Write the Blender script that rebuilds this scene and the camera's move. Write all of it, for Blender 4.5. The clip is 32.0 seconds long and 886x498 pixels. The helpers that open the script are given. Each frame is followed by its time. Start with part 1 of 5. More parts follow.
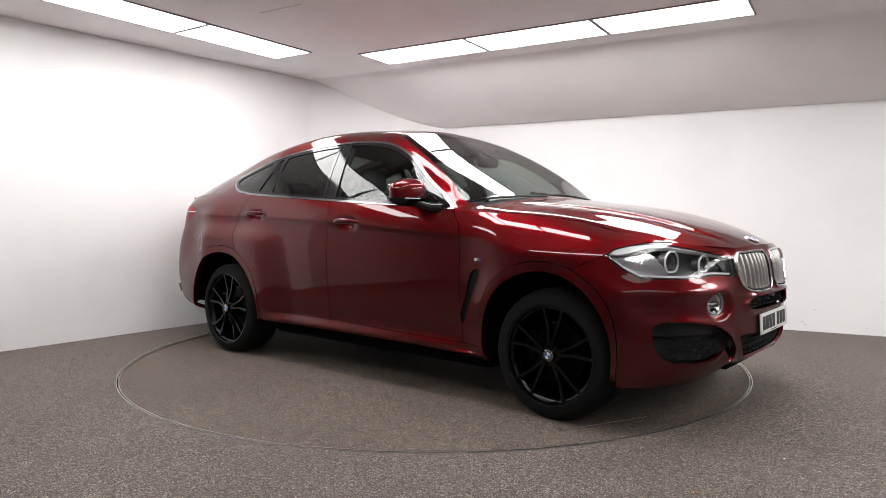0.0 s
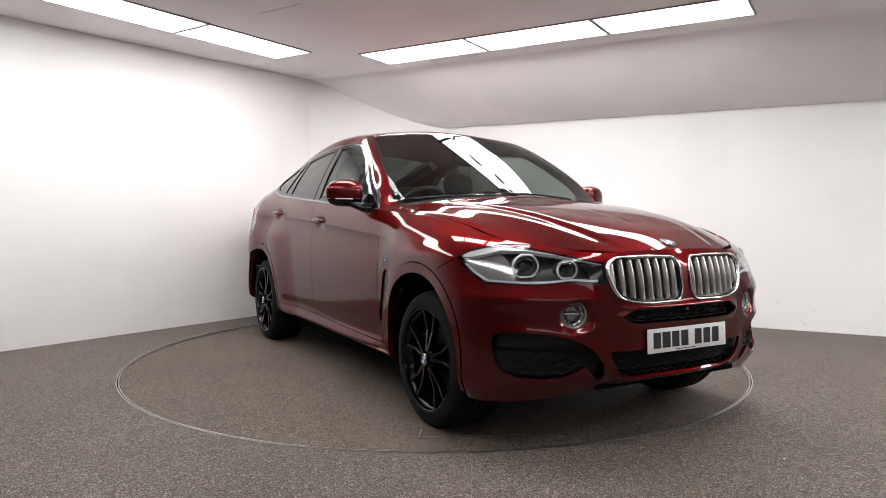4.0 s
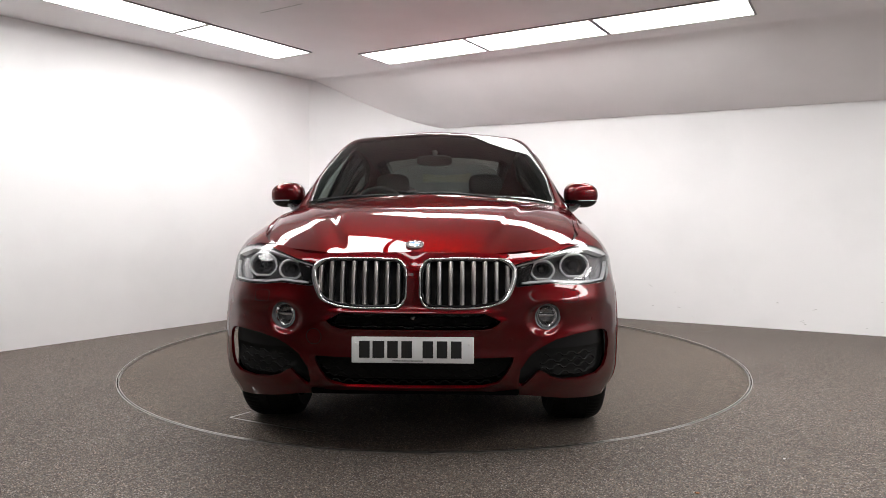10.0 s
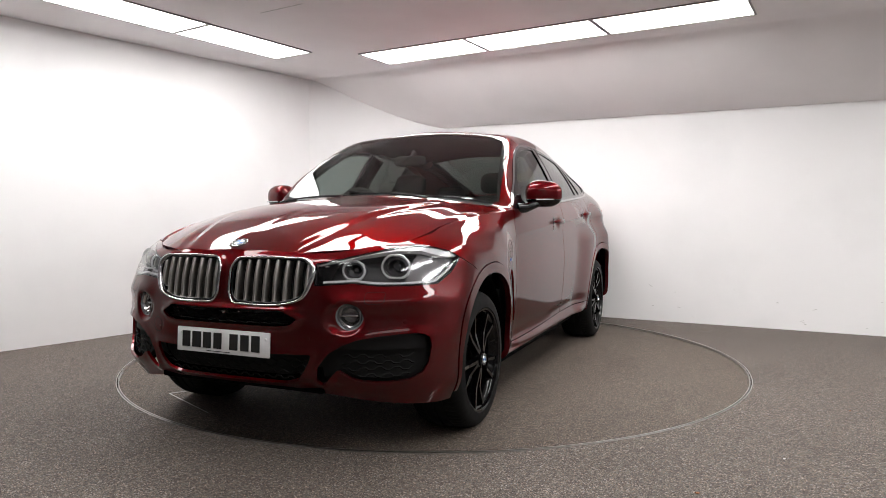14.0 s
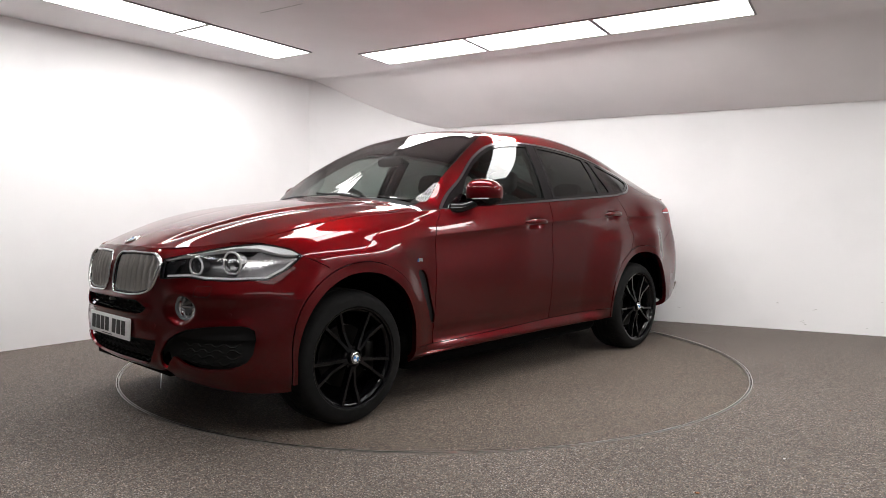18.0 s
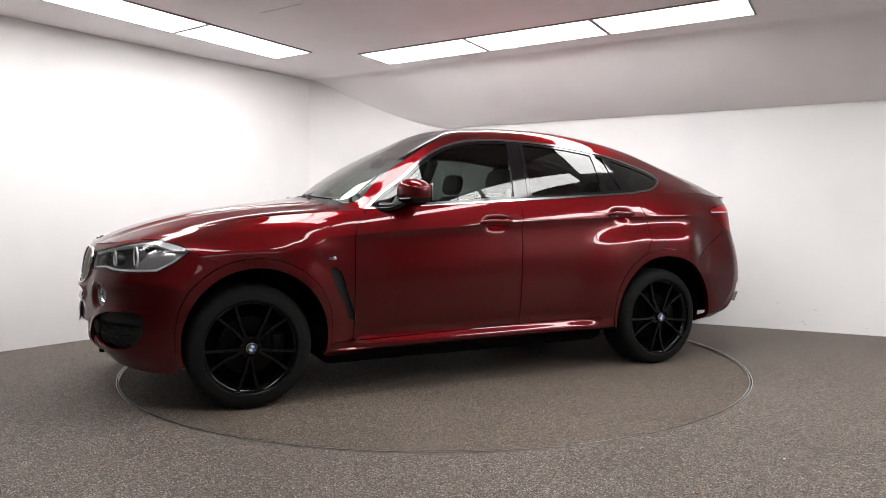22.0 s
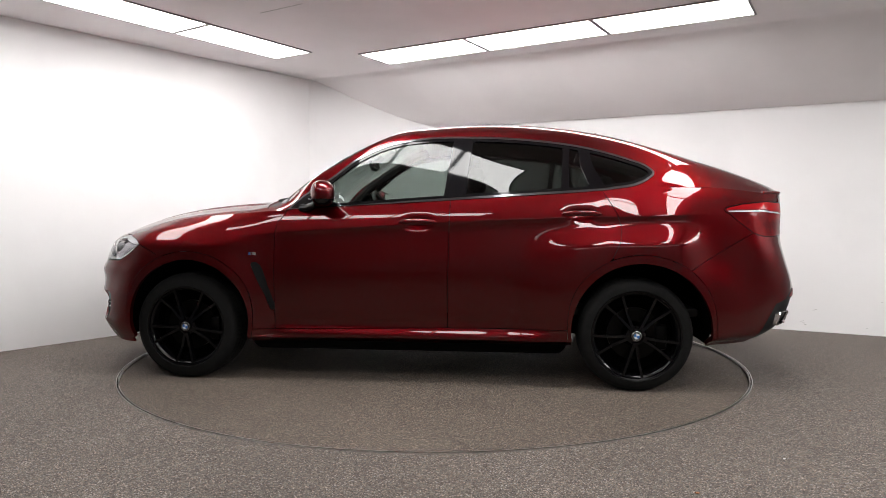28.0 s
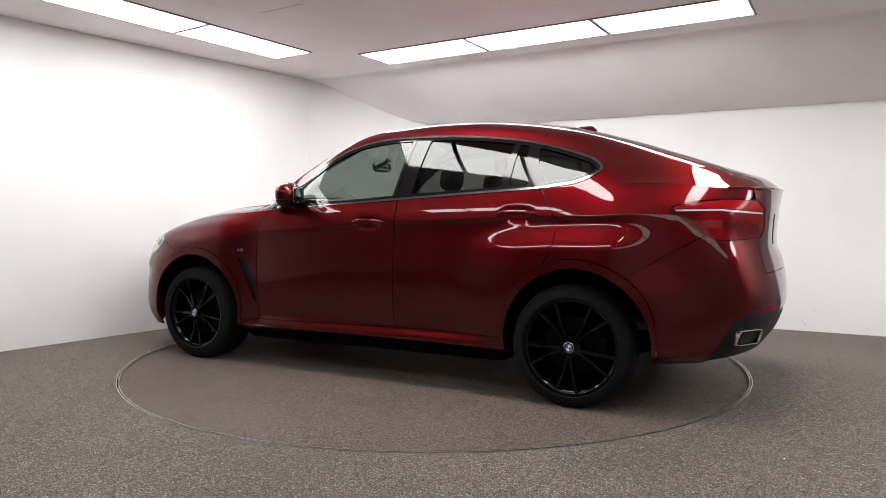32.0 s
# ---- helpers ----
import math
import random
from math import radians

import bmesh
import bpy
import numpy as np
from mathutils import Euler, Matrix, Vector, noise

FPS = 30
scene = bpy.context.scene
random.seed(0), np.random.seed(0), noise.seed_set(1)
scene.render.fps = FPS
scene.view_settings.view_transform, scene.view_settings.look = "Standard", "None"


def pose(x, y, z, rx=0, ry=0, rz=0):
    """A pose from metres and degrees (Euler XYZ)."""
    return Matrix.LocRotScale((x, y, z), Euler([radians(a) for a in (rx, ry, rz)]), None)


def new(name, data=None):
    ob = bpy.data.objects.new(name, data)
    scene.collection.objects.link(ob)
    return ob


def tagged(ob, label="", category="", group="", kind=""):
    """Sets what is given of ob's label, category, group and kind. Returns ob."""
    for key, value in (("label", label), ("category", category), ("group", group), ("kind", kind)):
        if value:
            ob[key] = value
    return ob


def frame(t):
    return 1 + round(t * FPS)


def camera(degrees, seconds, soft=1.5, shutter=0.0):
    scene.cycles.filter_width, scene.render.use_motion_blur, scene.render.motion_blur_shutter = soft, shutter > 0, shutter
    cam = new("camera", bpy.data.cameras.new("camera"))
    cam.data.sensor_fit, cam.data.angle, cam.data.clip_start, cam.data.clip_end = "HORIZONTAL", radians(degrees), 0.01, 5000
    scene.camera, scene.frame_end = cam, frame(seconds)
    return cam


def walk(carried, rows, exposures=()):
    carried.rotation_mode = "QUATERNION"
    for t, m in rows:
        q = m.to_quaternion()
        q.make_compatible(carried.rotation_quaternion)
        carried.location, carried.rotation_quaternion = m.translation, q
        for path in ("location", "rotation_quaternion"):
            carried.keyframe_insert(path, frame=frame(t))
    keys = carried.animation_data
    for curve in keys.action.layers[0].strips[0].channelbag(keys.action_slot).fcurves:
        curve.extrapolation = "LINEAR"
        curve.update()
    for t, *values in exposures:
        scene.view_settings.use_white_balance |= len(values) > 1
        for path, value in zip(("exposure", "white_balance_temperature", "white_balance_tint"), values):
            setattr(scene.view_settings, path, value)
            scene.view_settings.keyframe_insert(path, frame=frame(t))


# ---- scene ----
cam = camera(65.83, 32.0, soft=0.6)
EYE = Matrix.Translation((0, -5.3286, 1.0796)) @ Euler((radians(90 - 2.798), 0, radians(-0.594))).to_matrix().to_4x4() @ pose(0, 0, 0, 0, 0, 0.1)
walk(cam, [(0, EYE), (32, EYE)], [(0, 0.0, 6500, 10), (32, 0.0, 6500, 10)])

# ---- world: a closed studio, the sky outside never shows ----
world = bpy.data.worlds.new("studio_world")
scene.world = world
world.use_nodes = True
world.node_tree.nodes["Background"].inputs[0].default_value = (0.9, 0.9, 1.0, 1)
world.node_tree.nodes["Background"].inputs[1].default_value = 0.02
PANEL_GLOW = 16.6


# ---- materials ----
class Mat:
    """A small helper round one node material."""

    def __init__(self, name, colour=(0.5, 0.5, 0.5), rough=0.5, metal=0.0, **more):
        self.m = bpy.data.materials.new(name)
        self.m.use_nodes = True
        self.t = self.m.node_tree
        self.p = self.t.nodes["Principled BSDF"]
        self.set("Base Color", (*colour, 1))
        self.set("Roughness", rough)
        self.set("Metallic", metal)
        for k, v in more.items():
            self.set(k.replace("_", " "), v)
        self.co = None

    def set(self, key, value):
        self.p.inputs[key].default_value = value

    def node(self, kind, **inputs):
        n = self.t.nodes.new(kind)
        for k, v in inputs.items():
            n.inputs[k.replace("_", " ")].default_value = v
        return n

    def link(self, a, b):
        self.t.links.new(a, b)

    def coords(self):
        if self.co is None:
            self.co = self.t.nodes.new("ShaderNodeTexCoord").outputs["Object"]
        return self.co

    def noise(self, scale, detail=3.0, rough=0.5):
        n = self.node("ShaderNodeTexNoise", Scale=scale, Detail=detail, Roughness=rough)
        self.link(self.coords(), n.inputs["Vector"])
        return n.outputs["Fac"]

    def ramp(self, fac, stops):
        r = self.t.nodes.new("ShaderNodeValToRGB")
        while len(r.color_ramp.elements) < len(stops):
            r.color_ramp.elements.new(0.5)
        for e, (at, c) in zip(r.color_ramp.elements, stops):
            e.position, e.color = at, (*c, 1)
        self.link(fac, r.inputs[0])
        return r.outputs[0]

    def mix(self, a, b, fac, how="MIX"):
        n = self.t.nodes.new("ShaderNodeMix")
        n.data_type, n.blend_type = "RGBA", how
        for sock, v in ((n.inputs[0], fac), (n.inputs[6], a), (n.inputs[7], b)):
            if isinstance(v, bpy.types.NodeSocket):
                self.link(v, sock)
            else:
                sock.default_value = v if not isinstance(v, tuple) else (*v, 1)
        return n.outputs[2]

    def bump(self, fac, strength, distance):
        b = self.node("ShaderNodeBump", Strength=strength, Distance=distance)
        self.link(fac, b.inputs["Height"])
        self.link(b.outputs[0], self.p.inputs["Normal"])

    def base(self, sock):
        self.link(sock, self.p.inputs["Base Color"])

    def rough(self, fac, lo, hi):
        n = self.node("ShaderNodeMapRange")
        n.inputs[3].default_value, n.inputs[4].default_value = lo, hi
        self.link(fac, n.inputs[0])
        self.link(n.outputs[0], self.p.inputs["Roughness"])


def wall_paint(name, colour):
    m = Mat(name, colour, 0.75)
    m.base(m.mix(colour, tuple(c * 0.93 for c in colour), m.ramp(m.noise(1.3, 5), [(0.45, (0, 0, 0)), (0.75, (1, 1, 1))])))
    m.bump(m.noise(260, 2), 0.12, 0.001)
    return m.m


WALL = wall_paint("white_wall_paint", (0.85, 0.84, 0.845))
CEIL = wall_paint("ceiling_paint", (0.92, 0.888, 0.897))
# mid grey for an unseen wall end, softens its reflection in the doors
MIDWALL = wall_paint("unseen_wall_mid_grey", (0.50, 0.495, 0.495))
# dark grey for unseen walls, holds down bounced light and flank reflections
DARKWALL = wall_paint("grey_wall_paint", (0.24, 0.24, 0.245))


def stone_carpet(name, tone):
    m = Mat(name, (0.1, 0.09, 0.08), 0.85)
    v = m.node("ShaderNodeTexVoronoi", Scale=215.0)
    m.link(m.coords(), v.inputs["Vector"])
    sep = m.t.nodes.new("ShaderNodeSeparateColor")
    m.link(v.outputs["Color"], sep.inputs[0])
    chips = m.ramp(sep.outputs[0], [(0.0, (0.026, 0.021, 0.017)), (0.35, (0.084, 0.069, 0.056)), (0.62, (0.132, 0.110, 0.091)), (0.86, (0.185, 0.158, 0.135)), (1.0, (0.42, 0.38, 0.34))])
    wide = m.ramp(m.noise(0.8, 4), [(0.3, (0.74, 0.73, 0.72)), (0.7, (0.98, 0.98, 0.98))])
    clump = m.ramp(m.noise(38, 3), [(0.3, (0.86, 0.86, 0.86)), (0.7, (1.1, 1.09, 1.08))])
    speckle = m.mix(m.mix(chips, wide, 1.0, "MULTIPLY"), clump, 1.0, "MULTIPLY")
    hue = m.ramp(sep.outputs[2], [(0.0, (1.16, 0.97, 0.88)), (0.3, (1.02, 0.99, 0.97)), (0.7, (0.99, 1.0, 1.02)), (1.0, (0.88, 0.99, 1.14))])
    speckle = m.mix(speckle, hue, 1.0, "MULTIPLY")
    m.base(m.mix(speckle, tone, 1.0, "MULTIPLY"))
    m.bump(v.outputs["Distance"], 0.6, 0.003)
    m.rough(sep.outputs[1], 0.55, 0.95)
    return m.m


FLOOR = stone_carpet("stone_chip_floor", (1.04, 1.04, 1.05))
DECK = stone_carpet("worn_stone_chip_deck", (0.97, 0.93, 0.88))
STEEL = Mat("brushed_steel", (0.55, 0.54, 0.52), 0.35, 1.0).m
GAP = Mat("black_gap", (0.006, 0.006, 0.006), 0.9).m


def glow(name, strength):
    m = Mat(name, (0.9, 0.9, 0.9), 0.4)
    m.set("Emission Color", (1.0, 0.985, 0.97, 1))
    m.set("Emission Strength", strength)
    return m.m


DIFFUSER = glow("panel_diffuser", PANEL_GLOW)
# very dim, for the added fill panels behind the camera
DIFFUSER_BACK_FILL = glow("dim_back_fill_diffuser", PANEL_GLOW * 0.10)
DIFFUSER_MID = glow("half_lit_panel_diffuser", PANEL_GLOW * 0.70)
# full strength, for the added fill panels at the right
DIFFUSER_FILL = glow("right_fill_diffuser", PANEL_GLOW * 1.0)
DIFFUSER_OLD = glow("older_panel_diffuser", PANEL_GLOW * 0.72)
WHITE_FRAME = Mat("white_metal_frame", (0.30, 0.29, 0.29), 0.45).m


def car_paint():
    m = Mat("red_metallic_paint", (0.10, 0.003, 0.005), 0.42, 1.0)
    flake = m.node("ShaderNodeTexVoronoi", Scale=1600.0)
    m.link(m.coords(), flake.inputs["Vector"])
    sep = m.t.nodes.new("ShaderNodeSeparateColor")
    m.link(flake.outputs["Color"], sep.inputs[0])
    m.base(m.ramp(sep.outputs[0], [(0.0, (0.070, 0.0012, 0.0026)), (0.7, (0.107, 0.0020, 0.0042)), (1.0, (0.20, 0.005, 0.008))]))
    m.set("Specular Tint", (0.35, 0.03, 0.035, 1))
    m.set("Coat Weight", 1.0)
    m.set("Coat Roughness", 0.0)
    m.set("Coat IOR", 1.5)
    return m.m


PAINT = car_paint()
BLACK_PLASTIC = Mat("black_grained_plastic", (0.007, 0.007, 0.008), 0.55, 0.0, Specular_IOR_Level=0.3).m
GLOSS_BLACK = Mat("gloss_black", (0.004, 0.004, 0.005), 0.07, 0.0, Specular_IOR_Level=0.45).m
PILLAR = Mat("black_pillar_film", (0.003, 0.003, 0.004), 0.07, 0.0, Specular_IOR_Level=0.42).m
BLACK_CHROME = Mat("black_chrome", (0.28, 0.28, 0.29), 0.12, 1.0).m
INTAKE = Mat("dull_black_plastic", (0.005, 0.005, 0.005), 0.7, 0.0, Specular_IOR_Level=0.2).m
LINER = Mat("wheel_well_felt", (0.0025, 0.0025, 0.0025), 0.95, 0.0, Specular_IOR_Level=0.05).m
CHROME = Mat("chrome", (0.78, 0.78, 0.79), 0.10, 1.0).m
SATIN = Mat("satin_silver", (0.50, 0.48, 0.46), 0.30, 1.0).m


def tyre_mat():
    m = Mat("tyre_rubber", (0.004, 0.004, 0.004), 0.75)
    m.rough(m.noise(30), 0.72, 0.92)
    m.set("Specular IOR Level", 0.25)
    m.bump(m.noise(400, 2), 0.2, 0.001)
    return m.m


RUBBER = tyre_mat()
RIM = Mat("gloss_black_alloy", (0.0025, 0.0025, 0.003), 0.10, 0.0, Specular_IOR_Level=0.3).m
IRON = Mat("cast_iron_disc", (0.014, 0.0135, 0.013), 0.40, 1.0).m


def glass(name, tint, clear, gloss=0.045):
    """Thin tinted pane: a sharp reflection over a clear tinted layer."""
    m = bpy.data.materials.new(name)
    m.use_nodes = True
    t = m.node_tree
    t.nodes.remove(t.nodes["Principled BSDF"])
    out = t.nodes["Material Output"]
    tr, gl, fr, mx = (t.nodes.new("ShaderNodeBsdfTransparent"), t.nodes.new("ShaderNodeBsdfGlossy"), t.nodes.new("ShaderNodeLayerWeight"), t.nodes.new("ShaderNodeMixShader"))
    tr.inputs[0].default_value = (*(c * clear for c in tint), 1)
    gl.inputs["Roughness"].default_value = 0.0
    fr.inputs["Blend"].default_value = 0.5
    up, rng = t.nodes.new("ShaderNodeMath"), t.nodes.new("ShaderNodeMapRange")
    up.operation = "POWER"
    up.inputs[1].default_value = 4.5
    rng.inputs[3].default_value, rng.inputs[4].default_value = gloss, 0.9
    t.links.new(fr.outputs["Facing"], up.inputs[0])
    t.links.new(up.outputs[0], rng.inputs[0])
    t.links.new(rng.outputs[0], mx.inputs[0])
    t.links.new(tr.outputs[0], mx.inputs[1])
    t.links.new(gl.outputs[0], mx.inputs[2])
    t.links.new(mx.outputs[0], out.inputs[0])
    return m


GLASS = glass("green_tinted_glass", (0.84, 0.95, 0.90), 0.50)
PRIVACY = glass("dark_privacy_glass", (0.75, 0.85, 0.80), 0.17)
LENS = glass("clear_lamp_lens", (1.0, 1.0, 1.0), 0.97, 0.035)


# ---- mesh helpers ----
def obj(name, verts, faces, mat, parent=None, label="", normals=None, smooth=False):
    me = bpy.data.meshes.new(name)
    me.from_pydata([tuple(v) for v in verts], [], [tuple(f) for f in faces])
    me.materials.append(mat)
    if smooth or normals is not None:
        me.polygons.foreach_set("use_smooth", [True] * len(me.polygons))
    if normals is not None:
        me.normals_split_custom_set_from_vertices([tuple(n) for n in normals])
    me.update()
    ob = new(name, me)
    if parent is not None:
        ob.parent = parent
    if label:
        ob["label"] = label
    return ob


def part(name, bm, mat, parent=None, label="", smooth=30):
    me = bpy.data.meshes.new(name)
    bmesh.ops.recalc_face_normals(bm, faces=bm.faces)
    if smooth:
        for f in bm.faces:
            f.smooth = True
        for e in bm.edges:
            if len(e.link_faces) == 2 and e.calc_face_angle(0) > radians(smooth):
                e.smooth = False
    bm.to_mesh(me)
    bm.free()
    me.materials.append(mat)
    ob = new(name, me)
    if parent is not None:
        ob.parent = parent
    if label:
        ob["label"] = label
    return ob


def box_bm(size, m=None, bevel=0.0, segments=2, bm=None):
    b = bmesh.new()
    bmesh.ops.create_cube(b, size=1.0, matrix=Matrix.Diagonal((*size, 1)))
    if bevel:
        bmesh.ops.bevel(b, geom=list(b.edges), offset=bevel, segments=segments, affect="EDGES", profile=0.5)
    if m is not None:
        bmesh.ops.transform(b, matrix=m, verts=b.verts)
    if bm is None:
        return b
    me = bpy.data.meshes.new("tmp")
    b.to_mesh(me)
    b.free()
    bm.from_mesh(me)
    bpy.data.meshes.remove(me)
    return bm


def lathe(profile, steps=48, m=None):
    """A profile of (radius, height) turned about z."""
    b = bmesh.new()
    rings = []
    for k in range(steps):
        a = 2 * math.pi * k / steps
        rings.append([b.verts.new((r * math.cos(a), r * math.sin(a), h)) for r, h in profile])
    for k in range(steps):
        p, q = rings[k], rings[(k + 1) % steps]
        for i in range(len(profile) - 1):
            b.faces.new((p[i], q[i], q[i + 1], p[i + 1]))
    bmesh.ops.remove_doubles(b, verts=b.verts, dist=1e-5)
    if m is not None:
        bmesh.ops.transform(b, matrix=m, verts=b.verts)
    return b


def tube(points, radius, sides=8, closed=False):
    """A round bar along points; radius may be one number or one for each point."""
    b = bmesh.new()
    pts = [Vector(p) for p in points]
    n = len(pts)
    rings = []
    ref = Vector((0, 0, 1))
    for i, p in enumerate(pts):
        a = pts[i - 1] if (i > 0 or closed) else p
        c = pts[(i + 1) % n] if (i < n - 1 or closed) else p
        t = (c - a).normalized()
        s = t.cross(ref if abs(t.dot(ref)) < 0.95 else Vector((1, 0, 0))).normalized()
        w = s.cross(t)
        r = radius[i] if isinstance(radius, (list, tuple)) else radius
        rings.append([b.verts.new(p + (s * math.cos(2 * math.pi * k / sides) + w * math.sin(2 * math.pi * k / sides)) * r) for k in range(sides)])
    for i in range(n if closed else n - 1):
        p, q = rings[i], rings[(i + 1) % n]
        for k in range(sides):
            b.faces.new((p[k], p[(k + 1) % sides], q[(k + 1) % sides], q[k]))
    if not closed:
        b.faces.new(rings[0][::-1])
        b.faces.new(rings[-1])
    return b


def prism(outline, z0, z1):
    b = bmesh.new()
    lo = [b.verts.new((x, y, z0)) for x, y in outline]
    hi = [b.verts.new((x, y, z1)) for x, y in outline]
    b.faces.new(lo[::-1])
    b.faces.new(hi)
    for i in range(len(outline)):
        j = (i + 1) % len(outline)
        b.faces.new((lo[i], lo[j], hi[j], hi[i]))
    return b


# ---- the studio ----
H = 2.63          # flat ceiling
LOW = 2.11        # foot of the sloping ceiling
CORNER = Vector((-1.46, 2.60))
APEX = Vector((0.10, 2.81))
LEFT_DIR = Vector((-1, -1.287)).normalized()
RIGHT_DIR = Vector((1, -0.526)).normalized()
FOLD_DIR = Vector((1, -0.58)).normalized()
L_END = CORNER + LEFT_DIR * 7.0
R_END = APEX + RIGHT_DIR * 6.0
F_END = CORNER + FOLD_DIR * 7.6
BACK_Y = -7.6


def slab(name, a, b, z0, z1, mat, thick=0.12, label=""):
    """A wall from a to b in plan, its room side on the line, thickened to the right of the way from a to b."""
    d = (b - a).normalized()
    n = Vector((d.y, -d.x)) * -thick
    bm = bmesh.new()
    pl = [a, b, b + n, a + n]
    lo = [bm.verts.new((p.x, p.y, z0)) for p in pl]
    hi = [bm.verts.new((p.x, p.y, z1)) for p in pl]
    bm.faces.new(lo)
    bm.faces.new(hi)
    for i in range(4):
        j = (i + 1) % 4
        bm.faces.new((lo[i], lo[j], hi[j], hi[i]))
    ob = part(name, bm, mat, smooth=0)
    return tagged(ob, label, "wall", kind="structure")


L_TURN, R_TURN = CORNER + LEFT_DIR * 3.85, APEX + RIGHT_DIR * 4.7
slab("wall_left", L_TURN, CORNER, 0, H, WALL, label="smooth white painted studio wall")
# out of view: greyed to dim the door reflection and the left floor
slab("wall_left_end", L_END, L_TURN, 0, H, MIDWALL, label="unseen studio wall end, greyed to dim reflections and bounced light")
slab("wall_back", CORNER, APEX, 0, H, WALL, label="short white painted studio wall in the corner")
slab("wall_right", APEX, R_TURN, 0, H, WALL, label="white painted studio wall with faint scuffs near the floor")
# unseen walls from here on, darkened for less fill on car and floor
slab("wall_right_end", R_TURN, R_END, 0, H, DARKWALL, label="unseen studio wall end, greyed to dim reflections and bounced light")
slab("wall_far_right", R_END, Vector((R_END.x, BACK_Y)), 0, H, DARKWALL, label="unseen studio wall, darkened to cut bounced light")
slab("wall_front", Vector((R_END.x, BACK_Y)), Vector((L_END.x, BACK_Y)), 0, H, DARKWALL, label="unseen studio wall behind the camera, darkened to cut bounced light")
slab("wall_far_left", Vector((L_END.x, BACK_Y)), L_END, 0, H, DARKWALL, label="unseen studio wall, darkened to cut bounced light")


def ceilings():
    outline = [(CORNER.x - 0.6, CORNER.y + 0.6), (CORNER.x, CORNER.y), (F_END.x, F_END.y), (R_END.x + 0.2, F_END.y), (R_END.x + 0.2, BACK_Y - 0.2), (L_END.x - 0.6, BACK_Y - 0.2), (L_END.x - 0.6, L_END.y + 0.2)]
    bm = prism(outline, H, H + 0.1)
    tagged(part("ceiling", bm, CEIL, smooth=0), "flat white painted ceiling with recessed light panels", "ceiling", kind="structure")
    bm = bmesh.new()
    n, rows = 40, []
    for k in range(n + 1):
        t = k / n
        a = CORNER.lerp(APEX, t)
        b = F_END.lerp(R_END + Vector((0.1, 0)), t)
        u = t * t / (t + 0.07) * 1.07
        z = H - (H - LOW) * (1 - max(0.0, 1 - u) ** 1.45)
        rows.append([(p.x, p.y, z) for p in (a + Vector((-0.0, 0.0)), a.lerp(b, 0.25), a.lerp(b, 0.5), a.lerp(b, 0.75), b)])
    verts = [[bm.verts.new(p) for p in r] for r in rows]
    top = [[bm.verts.new((p[0], p[1], H + 0.1)) for p in r] for r in rows]
    for k in range(n):
        for i in range(4):
            bm.faces.new((verts[k][i], verts[k][i + 1], verts[k + 1][i + 1], verts[k + 1][i]))
            bm.faces.new((top[k][i], top[k][i + 1], top[k + 1][i + 1], top[k + 1][i]))
    tagged(part("ceiling_slope", bm, CEIL, smooth=40), "sloping white painted ceiling coming down to the wall", "ceiling", kind="structure")


ceilings()


def light_panel(origin, e, n, length=1.15, width=0.52, tube_mat=DIFFUSER):
    """One recessed ceiling panel: a thin frame and a glowing diffuser."""
    m = Matrix(((e.x, n.x, 0, origin.x + e.x * length / 2 + n.x * width / 2), (e.y, n.y, 0, origin.y + e.y * length / 2 + n.y * width / 2), (0, 0, 1, H), (0, 0, 0, 1)))
    thing = new("ceiling_light")
    thing.matrix_world = m
    tagged(thing, "rectangular white glowing ceiling light panel", "ceiling light", "ceiling light panels")
    bm = bmesh.new()
    f = 0.017
    for sx, sy, px, py in ((length, f, 0, width / 2 - f / 2), (length, f, 0, f / 2 - width / 2), (f, width - 2 * f, length / 2 - f / 2, 0), (f, width - 2 * f, f / 2 - length / 2, 0)):
        box_bm((sx, sy, 0.012), Matrix.Translation((px, py, -0.004)), bm=bm)
    part("frame", bm, WHITE_FRAME, thing, smooth=0)
    part("diffuser", box_bm((length - 2 * f, width - 2 * f, 0.006), Matrix.Translation((0, 0, -0.004))), tube_mat, thing, "glowing white diffuser", smooth=0)
    return thing


